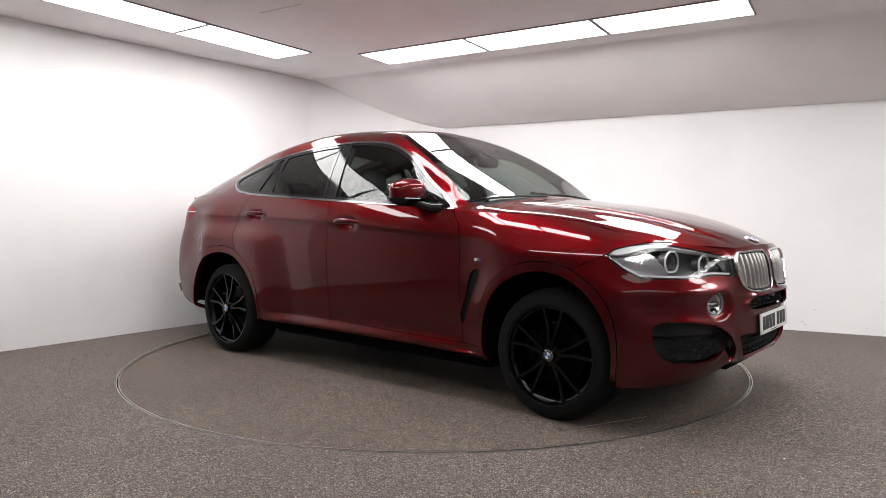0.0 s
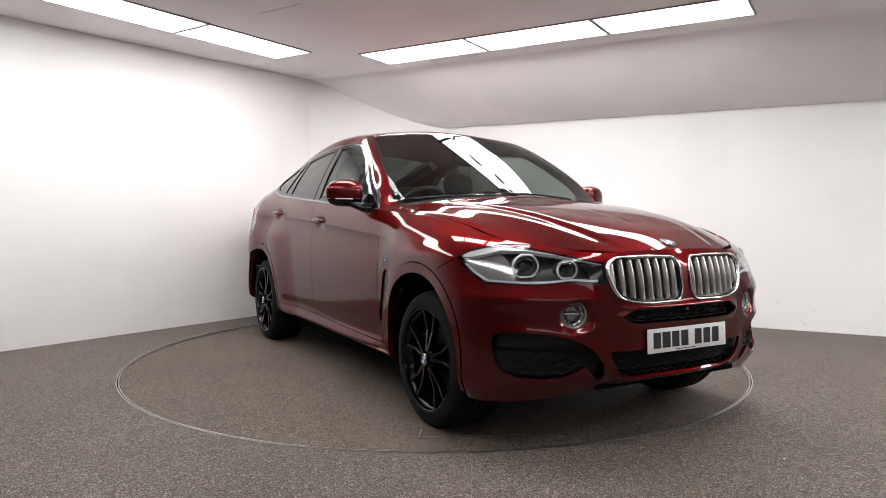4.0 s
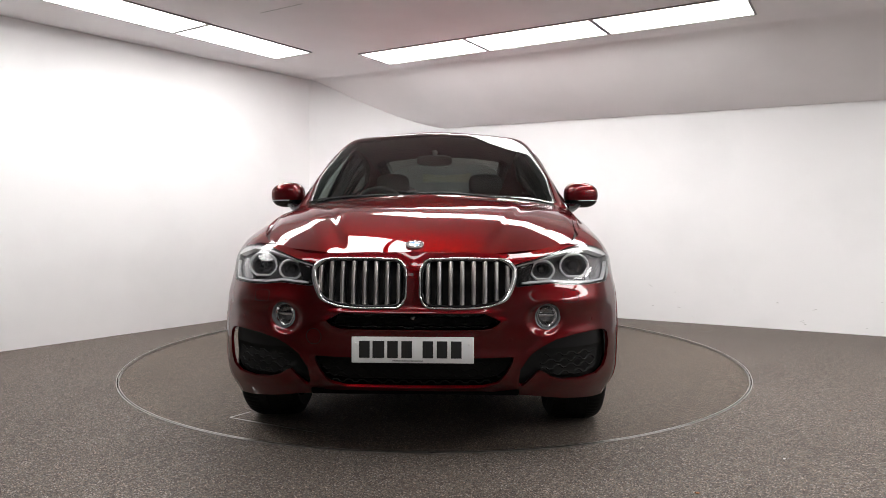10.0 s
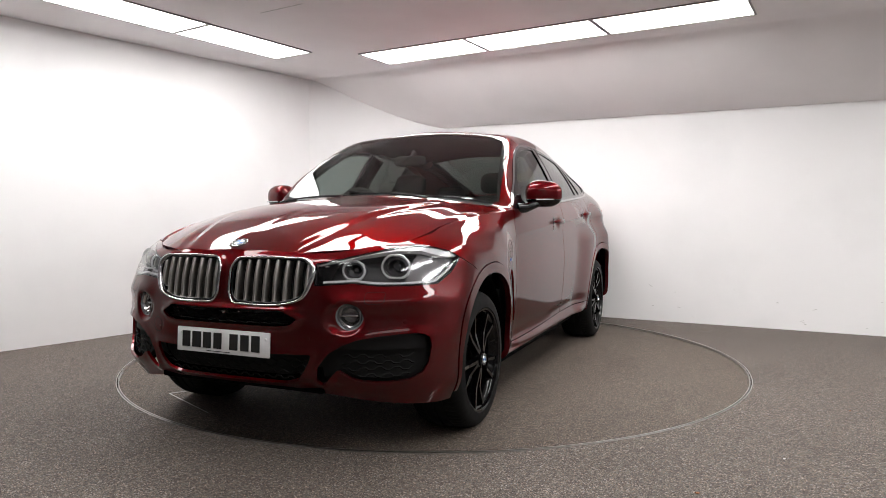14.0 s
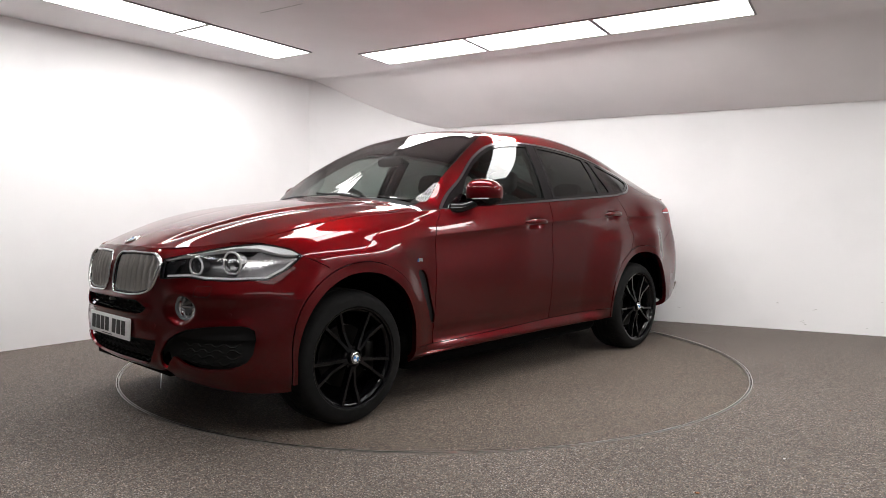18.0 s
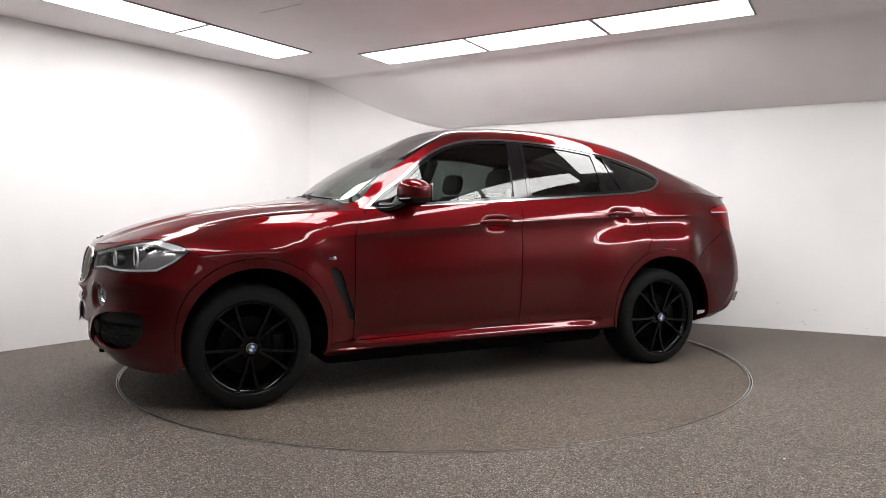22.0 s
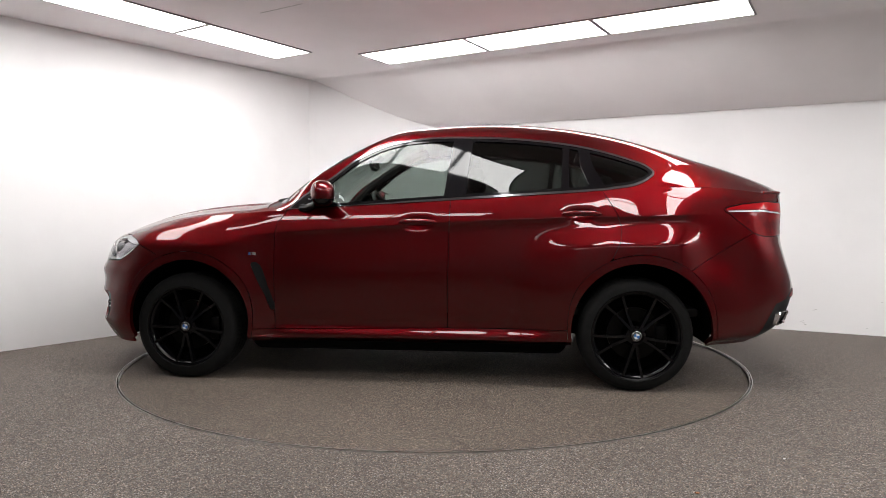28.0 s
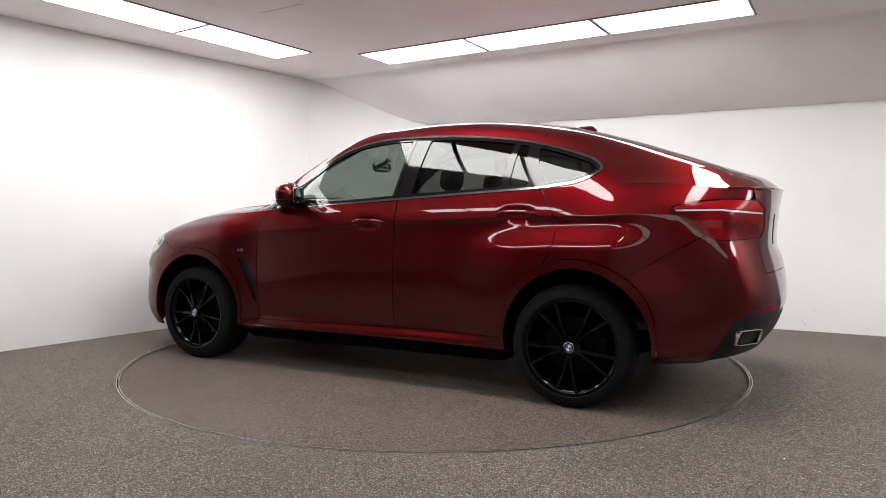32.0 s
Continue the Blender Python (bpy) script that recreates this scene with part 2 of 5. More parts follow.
def light_rows():
    e, o = Vector((0.853, -0.522)), Vector((-0.747, 1.326))
    for k in range(3):
        light_panel(o + e * 1.148 * k, e, Vector((0.522, 0.853)), length=1.143)
    e, o = Vector((-0.565, -0.825)).normalized(), Vector((-1.18, 1.266))
    for k in range(3):
        light_panel(o + e * 1.155 * k, e, Vector((-0.825, 0.565)).normalized(), width=0.49, tube_mat=DIFFUSER_OLD)
    e, n = e_row, n_row = Vector((0.853, -0.522)), Vector((0.522, 0.853))
    for k in range(3):
        light_panel(Vector((-0.45, -1.5)) + e * (0.578 * k - 0.86), e, n, length=0.57, width=0.56)
    e = Vector((-0.40, -0.917)).normalized()
    for k in range(3):
        light_panel(Vector((2.08, -0.50)) + e * 1.16 * k, e, Vector((0.917, -0.40)).normalized(), width=0.30)
    for k in range(5):
        light_panel(Vector((-2.78, -2.68)) + e_row * 0.578 * k, e_row, n_row, length=0.57, width=0.46, tube_mat=DIFFUSER_MID)
    # unseen wide panels behind the camera, added as weak frontal fill
    for k in range(4):
        light_panel(Vector((-0.7 + 1.18 * k, -7.45)), Vector((1, 0)), Vector((0, 1)), width=1.2, tube_mat=DIFFUSER_BACK_FILL)
    # added fill out of view, brightens the right wall, ceiling and floor
    for k in range(3):
        light_panel(Vector((4.4, -0.9 - 1.25 * k)), Vector((0, -1)), Vector((1, 0)), width=1.2, tube_mat=DIFFUSER_FILL)


light_rows()

# ---- floor and turntable ----
TABLE_R = 2.2553


def floors():
    bm = bmesh.new()
    n = 128
    inner = [bm.verts.new(((TABLE_R + 0.008) * math.cos(2 * math.pi * k / n), (TABLE_R + 0.008) * math.sin(2 * math.pi * k / n), 0)) for k in range(n)]
    outer = []
    for k in range(n):
        c, s = math.cos(2 * math.pi * k / n), math.sin(2 * math.pi * k / n)
        r = 9.5 / max(abs(c), abs(s))
        outer.append(bm.verts.new((r * c, r * s, 0)))
    low = [bm.verts.new((v.co.x, v.co.y, -0.08)) for v in inner]
    for k in range(n):
        j = (k + 1) % n
        bm.faces.new((inner[k], inner[j], outer[j], outer[k]))
        bm.faces.new((inner[k], low[k], low[j], inner[j]))
    bm.faces.new(low)
    tagged(part("floor", bm, FLOOR, smooth=0), "brown-grey speckled stone-chip floor", "floor", kind="structure")
    ring = lathe([(TABLE_R + 0.008, -0.02), (TABLE_R + 0.008, 0.0025), (TABLE_R + 0.013, 0.0025), (TABLE_R + 0.013, -0.02)], 160)
    tagged(part("trim", ring, STEEL, smooth=30), "thin steel edging ring round the turntable", "trim", kind="structure")
    table = new("turntable")
    deck = -0.012
    tagged(table, "round turntable with tyre-darkened stone-chip top and steel rim", "turntable")
    part("deck", lathe([(0.0001, deck), (TABLE_R - 0.006, deck), (TABLE_R - 0.006, -0.03), (0.0001, -0.03)], 160), DECK, table, smooth=20)
    part("rim", lathe([(TABLE_R - 0.006, -0.03), (TABLE_R - 0.006, 0.0025), (TABLE_R, 0.0025), (TABLE_R, -0.03)], 160), STEEL, table, "thin steel rim", smooth=20)
    return table


turntable = floors()

# ---- the car: one smooth skin from guide curves, then cut into panels ----
OX, OY = 1.5785, 0.0099           # front axle, ahead of the turntable's middle
FRONT, REAR = Vector((0.0, 0.345)), Vector((-2.933, 0.345))
from mathutils.bvhtree import BVHTree


def hermite(t, v, s):
    """Shape-keeping cubic through the values v at t, read at s. v: (n, k)."""
    h = np.diff(t)[:, None]
    d = np.diff(v, axis=0) / h
    m = np.zeros_like(v)
    m[1:-1] = (d[:-1] * h[1:] + d[1:] * h[:-1]) / (h[1:] + h[:-1])
    m[0], m[-1] = d[0], d[-1]
    i = np.clip(np.searchsorted(t, s, side="right") - 1, 0, len(t) - 2)
    hh = h[i]
    u = ((s - t[i])[:, None]) / hh
    return (1 + 2 * u) * (1 - u) ** 2 * v[i] + u * (1 - u) ** 2 * hh * m[i] + u * u * (3 - 2 * u) * v[i + 1] + u * u * (u - 1) * hh * m[i + 1]


def smoothstep(a, b, x):
    t = np.clip((x - a) / (b - a), 0, 1)
    return t * t * (3 - 2 * t)


class Skin:
    """Triangles with smooth normals."""

    def __init__(self, v, f, n):
        self.v, self.f, self.n = v, f, n

    def cut(self, value, keep_below=True):
        """The part where value (one number for each vertex) is below zero."""
        s = value if keep_below else -value
        ins = s < 0
        cnt = ins[self.f].sum(1)
        keep = [tuple(t) for t in self.f[cnt == 3]]
        verts, norms, made = list(self.v), list(self.n), {}

        def edge(a, b):
            key = (a, b) if a < b else (b, a)
            if key not in made:
                w = s[key[0]] / (s[key[0]] - s[key[1]])
                made[key] = len(verts)
                verts.append(self.v[key[0]] * (1 - w) + self.v[key[1]] * w)
                norms.append(self.n[key[0]] * (1 - w) + self.n[key[1]] * w)
            return made[key]

        for t in self.f[(cnt == 1) | (cnt == 2)].tolist():
            for k in range(3):
                a, b, c = t[k], t[(k + 1) % 3], t[(k + 2) % 3]
                if ins[a] and not ins[b] and not ins[c]:
                    keep.append((a, edge(a, b), edge(c, a)))
                elif ins[a] and ins[b] and not ins[c]:
                    e1, e2 = edge(b, c), edge(c, a)
                    keep += [(a, b, e1), (a, e1, e2)]
        f = np.array(keep, int).reshape(-1, 3)
        used, inv = np.unique(f, return_inverse=True)
        n = np.array(norms)[used] if len(used) else np.zeros((0, 3))
        if len(n):
            n = n / np.maximum(np.linalg.norm(n, axis=1), 1e-9)[:, None]
        return Skin(np.array(verts)[used], inv.reshape(-1, 3), n)

    def where(self, fn, keep_below=True):
        return self.cut(fn(self.v), keep_below)

    def moved(self, d):
        return Skin(self.v + self.n * d, self.f, self.n)

    def mirrored(self):
        k = np.array([1, -1, 1])
        return Skin(self.v * k, self.f[:, ::-1], self.n * k)

    def thick(self, depth):
        """Adds a rim that turns in by depth round every free edge."""
        e = np.concatenate([self.f[:, [0, 1]], self.f[:, [1, 2]], self.f[:, [2, 0]]])
        key = np.sort(e, 1)
        _, first, count = np.unique(key, axis=0, return_index=True, return_counts=True)
        free = e[first[count == 1]]
        if not len(free):
            return self
        ids = np.unique(free)
        look_up = {int(i): k for k, i in enumerate(ids)}
        base = len(self.v)
        out = np.zeros((len(ids), 3))
        for a, b in free:
            d = np.cross(self.v[b] - self.v[a], self.n[a])
            l = np.linalg.norm(d)
            if l > 1e-9:
                out[look_up[int(a)]] += d / l
                out[look_up[int(b)]] += d / l
        out /= np.maximum(np.linalg.norm(out, axis=1), 1e-9)[:, None]
        top, low = self.v[ids], self.v[ids] - self.n[ids] * depth
        m = len(ids)
        quads = []
        for a, b in free:
            i, j = base + look_up[int(a)], base + look_up[int(b)]
            quads += [(j, i, i + m), (j, i + m, j + m)]
        return Skin(np.concatenate([self.v, top, low]), np.concatenate([self.f, np.array(quads)]), np.concatenate([self.n, out, out]))

    def build(self, name, mat, parent, label=""):
        if not len(self.f):
            return None
        return obj(name, self.v + np.array([OX, OY, 0]), self.f, mat, parent, label, normals=self.n)


def grid_skin(p, flip=False):
    """A skin from a grid of points (rows, columns, 3)."""
    r, c = p.shape[:2]
    v = p.reshape(-1, 3)
    i = np.arange(r * c).reshape(r, c)
    a, b, d, e = i[:-1, :-1].ravel(), i[:-1, 1:].ravel(), i[1:, 1:].ravel(), i[1:, :-1].ravel()
    f = np.concatenate([np.stack([a, b, d], 1), np.stack([a, d, e], 1)])
    if flip:
        f = f[:, ::-1]
    fn = np.cross(v[f[:, 1]] - v[f[:, 0]], v[f[:, 2]] - v[f[:, 0]])
    n = np.zeros_like(v)
    for k in range(3):
        np.add.at(n, f[:, k], fn)
    n /= np.maximum(np.linalg.norm(n, axis=1), 1e-12)[:, None]
    return Skin(v, f, n)


def poly_field(points, axes, rounding=0.0):
    """Signed distance to a closed outline in the plane of two axes; below zero inside."""
    q = np.array(points, float)

    def field(v):
        p = v[:, axes]
        a, b = q, np.roll(q, -1, 0)
        best = np.full(len(p), 1e9)
        inside = np.zeros(len(p), bool)
        for s, e in zip(a, b):
            d = e - s
            w = p - s
            h = np.clip((w @ d) / max(d @ d, 1e-12), 0, 1)[:, None]
            best = np.minimum(best, np.linalg.norm(w - d * h, axis=1))
            cond = (s[1] > p[:, 1]) != (e[1] > p[:, 1])
            with np.errstate(divide="ignore", invalid="ignore"):
                xs = s[0] + (p[:, 1] - s[1]) * d[0] / (d[1] if d[1] else 1e-12)
            inside ^= cond & (p[:, 0] < xs)
        return np.where(inside, -best, best) - rounding
    return field


def curve_points(points, n=60, closed=True):
    """A smooth outline through the points."""
    p = np.array(points, float)
    if closed:
        q = np.concatenate([p[-3:], p, p[:3]])
    else:
        q = p
    t = np.concatenate([[0], np.cumsum(np.maximum(np.linalg.norm(np.diff(q, axis=0), axis=1), 1e-6) ** 0.7)])
    lo, hi = (t[3], t[3 + len(p)]) if closed else (t[0], t[-1])
    return hermite(t, q, np.linspace(lo, hi, n, endpoint=not closed))


SIDE, TOPV, FACE = [0, 2], [0, 1], [1, 2]


def circle_field(c, r):
    return lambda v: np.hypot(v[:, 0] - c[0], v[:, 2] - c[1]) - r


# Guide curves of the lower body: from the nose's middle round the corner, along the flank, to the tail's middle.
XS = [0, -0.66, -1.75, -2.5, -2.933]


def guide(xf, y, z, xr):
    return np.array([xf + XS + xr, y, z], float).T


LOWER = [
    guide([0.78, 0.77, 0.73, 0.66, 0.56, 0.42], [0, .25, .48, .66, .80, .88, .88, .87, .87, .87, .89, .88, .83, .66, .35, 0],
          [.30, .30, .285, .255, .235, .225, .23, .245, .25, .25, .25, .27, .30, .32, .33, .33], [-3.40, -3.69, -3.82, -3.90, -3.92]),
    guide([0.845, 0.835, 0.79, 0.715, 0.61, 0.44], [0, .25, .48, .68, .83, .925, .945, .945, .945, .945, .985, .955, .89, .71, .36, 0],
          [.365, .365, .36, .345, .335, .32, .31, .295, .295, .295, .31, .33, .37, .41, .42, .42], [-3.45, -3.78, -3.895, -3.965, -3.985]),
    guide([0.865, 0.855, 0.80, 0.72, 0.615, 0.44], [0, .25, .49, .69, .835, .935, .95, .94, .94, .942, 1.0, .965, .90, .72, .36, 0],
          [.48, .48, .47, .46, .45, .44, .42, .39, .39, .40, .42, .44, .48, .51, .52, .52], [-3.45, -3.835, -3.945, -4.005, -4.02]),
    guide([0.87, 0.86, 0.80, 0.715, 0.61, 0.435], [0, .25, .49, .69, .83, .935, .962, .95, .95, .955, .978, .962, .905, .72, .36, 0],
          [.61, .61, .61, .61, .60, .60, .60, .58, .58, .60, .60, .62, .64, .65, .65, .65], [-3.45, -3.85, -3.955, -4.015, -4.03]),
    guide([0.855, 0.845, 0.79, 0.70, 0.595, 0.415], [0, .25, .49, .685, .82, .92, .962, .962, .963, .970, .956, .962, .915, .72, .36, 0],
          [.74, .74, .74, .75, .76, .78, .80, .78, .78, .80, .80, .82, .82, .82, .82, .82], [-3.45, -3.80, -3.905, -3.975, -4.00]),
    guide([0.83, 0.82, 0.765, 0.655, 0.53, 0.36], [0, .25, .48, .665, .80, .895, .94, .956, .960, .962, .945, .945, .885, .69, .35, 0],
          [.86, .86, .86, .87, .89, .91, .94, .965, 1.02, 1.06, 1.08, 1.07, 1.0, .98, .97, .97], [-3.45, -3.76, -3.885, -3.945, -3.96]),
    guide([0.81, 0.80, 0.755, 0.63, 0.50, 0.34], [0, .25, .47, .64, .765, .85, .90, .928, .938, .94, .935, .92, .855, .67, .34, 0],
          [.90, .895, .89, .912, .93, .962, 1.005, 1.058, 1.11, 1.15, 1.185, 1.19, 1.13, 1.12, 1.12, 1.12], [-3.45, -3.76, -3.895, -3.955, -3.975]),
    guide([0.80, 0.785, 0.74, 0.60, 0.47, 0.32], [0, .25, .46, .62, .73, .785, .825, .885, .912, .905, .888, .86, .80, .68, .36, 0],
          [.925, .92, .912, .94, .96, .995, 1.057, 1.113, 1.175, 1.22, 1.25, 1.255, 1.225, 1.225, 1.23, 1.233], [-3.43, -3.73, -3.875, -3.955, -3.99]),
]
# Guide curves of the upper body, from the bonnet's front edge to the tail: rail of the side windows, roof edge, roof, middle.
UPPER = [
    np.array([(0.54, .668, .950), (0.3, .71, 1.028), (0, .745, 1.090), (-.45, .80, 1.125), (-.68, .858, 1.138), (-.80, .845, 1.205), (-.96, .80, 1.315), (-1.14, .748, 1.455), (-1.33, .71, 1.545), (-1.55, .69, 1.588), (-1.88, .68, 1.598), (-2.3, .675, 1.575), (-2.65, .69, 1.526), (-2.95, .715, 1.447), (-3.12, .74, 1.395), (-3.4, .745, 1.338), (-3.80, .748, 1.232)]),
    np.array([(0.62, .60, .944), (0.3, .64, 1.044), (0, .66, 1.105), (-.45, .71, 1.143), (-.63, .765, 1.165), (-.80, .786, 1.296), (-1.0, .744, 1.424), (-1.2, .692, 1.545), (-1.4, .650, 1.628), (-1.6, .626, 1.652), (-1.88, .618, 1.667), (-2.4, .612, 1.646), (-2.93, .605, 1.560), (-3.3, .612, 1.447), (-3.7, .625, 1.318), (-3.885, .665, 1.230)]),
    np.array([(0.773, .32, .918), (0.4, .37, 1.058), (0, .40, 1.135), (-.45, .43, 1.178), (-.60, .44, 1.220), (-1.0, .42, 1.469), (-1.32, .39, 1.637), (-1.42, .378, 1.675), (-1.56, .367, 1.697), (-1.9, .355, 1.72), (-2.4, .345, 1.705), (-2.9, .335, 1.625), (-3.3, .325, 1.505), (-3.7, .32, 1.367), (-3.83, .32, 1.318), (-3.915, .33, 1.285), (-3.957, .35, 1.231)]),
    np.array([(0.80, 0, .925), (0.62, 0, 1.000), (0.4, 0, 1.062), (0, 0, 1.140), (-.35, 0, 1.180), (-.56, 0, 1.232), (-1.0, 0, 1.482), (-1.33, 0, 1.655), (-1.43, 0, 1.702), (-1.56, 0, 1.722), (-1.9, 0, 1.74), (-2.4, 0, 1.728), (-2.8, 0, 1.662), (-3.2, 0, 1.544), (-3.6, 0, 1.405), (-3.80, 0, 1.342), (-3.91, 0, 1.300), (-3.965, 0, 1.270), (-3.99, 0, 1.233)]),
]


def crease_z(x):
    xs = np.array([-3.6, -3.45, -3.1, -2.67, -2.2, -1.75, -1.2, -0.7, -0.3, 0.3])
    zs = np.array([1.115, 1.100, 1.080, 1.070, 1.055, 1.037, 1.003, 0.970, 0.942, 0.93])
    return hermite(xs, zs[:, None], np.clip(np.ravel(x), -3.6, 0.3))[:, 0].reshape(np.shape(x))


def haunch(x, z):
    """The swelling over the rear wheel, rounded off below the shoulder crease."""
    r = np.hypot(x + 2.96, (z - 0.36) * 0.72)
    reach = np.where(x > -2.96, smoothstep(0.84, 0.43, r), smoothstep(0.78, 0.43, r))
    zc = crease_z(x)
    reach = reach * (1 - 0.8 * smoothstep(-3.15, -3.42, x) * smoothstep(0.62, 0.86, z))
    return 0.058 * reach * smoothstep(zc - 0.012, zc - 0.19, z)


def flank_y(x, z, belt):
    """Half width of the doors: leaning in above the crease, a hollow under it, a soft belly, the haunch."""
    yb, zb = np.interp(x, belt[:, 0], belt[:, 1]), np.interp(x, belt[:, 0], belt[:, 2])
    zc = crease_z(x)
    k = np.maximum(zb - zc, 0.0)
    lean = 0.16 + 0.45 * smoothstep(-2.75, -3.35, x)
    yc = yb + lean * k + 1.0 * k * k
    u = np.maximum(z - zc, 0)
    d = np.maximum(zc - z, 0)
    strong = smoothstep(-0.35, -1.0, x) * (0.45 + 0.55 * smoothstep(-3.4, -2.9, x))
    above = yc - lean * u - 1.0 * u * u
    below = yc - 0.015 * strong * (1 - np.exp(-d / 0.042)) * np.exp(-d / 0.16) + 0.010 * smoothstep(0.03, 0.28, d) - 0.16 * np.maximum(0.80 - z, 0) ** 2
    return np.where(z > zc, above, below) + haunch(x, z)


def flank_relief(p):
    """In and out of the flank: the shoulder crease, the hollow above the sill, the flared arches."""
    x, z = p[..., 0], p[..., 2]
    d = np.zeros_like(x)
    low = smoothstep(-2.5, -2.3, x) * smoothstep(-0.5, -0.7, x)
    d += (-0.006 * np.exp(-((z - 0.395) / 0.035) ** 2) + 0.026 * smoothstep(0.362, 0.295, z)) * low
    d += 0.010 * np.exp(-((x + 0.02) / 0.33) ** 2 - ((z - 0.885) / 0.06) ** 2)
    for hx, hz in ((-1.565, 1.028), (-2.595, 1.083)):
        d += -0.024 * np.exp(-((x - hx) / 0.080) ** 4 - ((z - hz + 0.002) / 0.034) ** 2)
    for c, amp in ((FRONT, 0.014),):
        r = np.hypot(x - c[0], z - c[1])
        d += amp * smoothstep(0.62, 0.47, r)
    return d


# outlines in side view (x, z)
ARCH_F, ARCH_R = circle_field(Vector((-0.032, 0.383)), 0.404), circle_field(Vector((-2.960, 0.362)), 0.425)


def lip_field(c, r):
    """The outer edge of an arch trim, wider over the top of the wheel."""
    return lambda v: np.hypot(v[:, 0] - c[0], v[:, 2] - c[1]) - r - 0.028 * smoothstep(0.35, 0.68, v[:, 2])


LIP_F, LIP_R = lip_field(Vector((-0.032, 0.383)), 0.430), lip_field(Vector((-2.960, 0.362)), 0.449)
DOOR_F = [(-0.605, 0.33), (-0.612, 0.95), (-0.63, 1.03), (-0.68, 1.09), (-0.72, 1.3), (-1.78, 1.4), (-1.765, 1.0), (-1.755, 0.5), (-1.755, 0.358)]
DOOR_R = [(-1.755, 0.358), (-1.755, 0.5), (-1.765, 1.0), (-1.78, 1.4), (-2.70, 1.4), (-2.73, 1.235), (-2.81, 1.10), (-2.842, 1.01), (-2.83, 0.92), (-2.785, 0.82), (-2.70, 0.70), (-2.62, 0.55), (-2.53, 0.362)]
SILL = [(-0.30, 0.20), (-0.36, 0.325), (-0.605, 0.33), (-1.755, 0.358), (-2.53, 0.362), (-2.60, 0.20)]
FENDER = [(0.315, 0.884), (0.19, 0.825), (0.0, 0.5), (-0.30, 0.2), (-0.36, 0.325), (-0.605, 0.33), (-0.612, 0.95), (-0.63, 1.03), (-0.68, 1.09), (-0.69, 1.3), (0.60, 1.3), (0.62, 0.945), (0.45, 0.945)]
QUARTER = [(-2.70, 1.4), (-2.73, 1.235), (-2.81, 1.10), (-2.842, 1.01), (-2.83, 0.92), (-2.785, 0.82), (-2.9, 0.5), (-3.29, 0.775), (-3.61, 0.965), (-3.66, 0.99), (-3.73, 1.12), (-3.85, 1.175), (-3.85, 1.4)]
GILL = curve_points([(-0.458, 0.768), (-0.49, 0.772), (-0.515, 0.755), (-0.565, 0.62), (-0.608, 0.475), (-0.603, 0.455), (-0.588, 0.455), (-0.54, 0.56), (-0.475, 0.70)], 50)
HEAD = [(0.440, 0.772), (0.52, 0.778), (0.60, 0.783), (0.68, 0.772), (0.78, 0.770), (1.0, 0.775), (1.0, 0.97), (0.79, 0.947), (0.70, 0.934), (0.60, 0.908), (0.52, 0.886), (0.440, 0.868)]
TAIL = [(-3.455, 1.120), (-3.475, 1.138), (-3.58, 1.160), (-3.74, 1.175), (-3.875, 1.170), (-3.91, 1.12), (-3.907, 1.0), (-3.89, 0.962), (-3.77, 0.950), (-3.70, 0.952), (-3.635, 0.972), (-3.565, 1.025), (-3.495, 1.085), (-3.46, 1.108)]


def at_front(field, x0=0.25):
    """A field seen from the front, mirrored, valid ahead of x0."""
    def f(v):
        w = v.copy()
        w[:, 1] = np.abs(w[:, 1])
        return np.where(v[:, 0] > x0, field(w), 1.0)
    return f


def at_rear(field, x0=-3.6):
    def f(v):
        w = v.copy()
        w[:, 1] = np.abs(w[:, 1])
        return np.where(v[:, 0] < x0, field(w), 1.0)
    return f


KIDNEY = curve_points([(0.030, 0.79), (0.032, 0.85), (0.055, 0.885), (0.12, 0.893), (0.30, 0.893), (0.395, 0.885), (0.432, 0.85), (0.428, 0.79), (0.395, 0.722), (0.34, 0.698), (0.12, 0.688), (0.055, 0.695), (0.033, 0.73)], 80)
INTAKE_UP = [(-0.375, 0.628), (-0.305, 0.664), (0.305, 0.664), (0.375, 0.628), (0.345, 0.603), (0.30, 0.596), (-0.30, 0.596), (-0.345, 0.603)]
INTAKE_LOW = [(-0.432, 0.472), (0.432, 0.472), (0.425, 0.445), (0.40, 0.40), (0.365, 0.358), (0.30, 0.337), (-0.30, 0.337), (-0.365, 0.358), (-0.40, 0.40), (-0.425, 0.445)]
VENT = [(0.865, 0.556), (0.882, 0.540), (0.888, 0.50), (0.880, 0.43), (0.862, 0.390), (0.82, 0.364), (0.73, 0.354), (0.65, 0.361), (0.605, 0.375), (0.548, 0.412), (0.478, 0.340), (0.465, 0.337), (0.455, 0.36), (0.462, 0.415), (0.505, 0.476), (0.56, 0.512), (0.62, 0.538), (0.70, 0.554), (0.78, 0.562), (0.84, 0.563)]
FOG = (0.584, 0.641)
HEAD_SIDE = [(0.313, 0.884), (0.354, 0.918), (0.41, 0.936), (0.46, 0.945), (1.0, 1.25), (1.0, 0.70), (0.52, 0.752), (0.458, 0.786), (0.395, 0.819)]
head_face, head_side = poly_field(HEAD, FACE), poly_field(HEAD_SIDE, SIDE)
f_head, f_tail = at_front(lambda v: np.maximum(head_face(v), head_side(v))), poly_field(TAIL, SIDE)
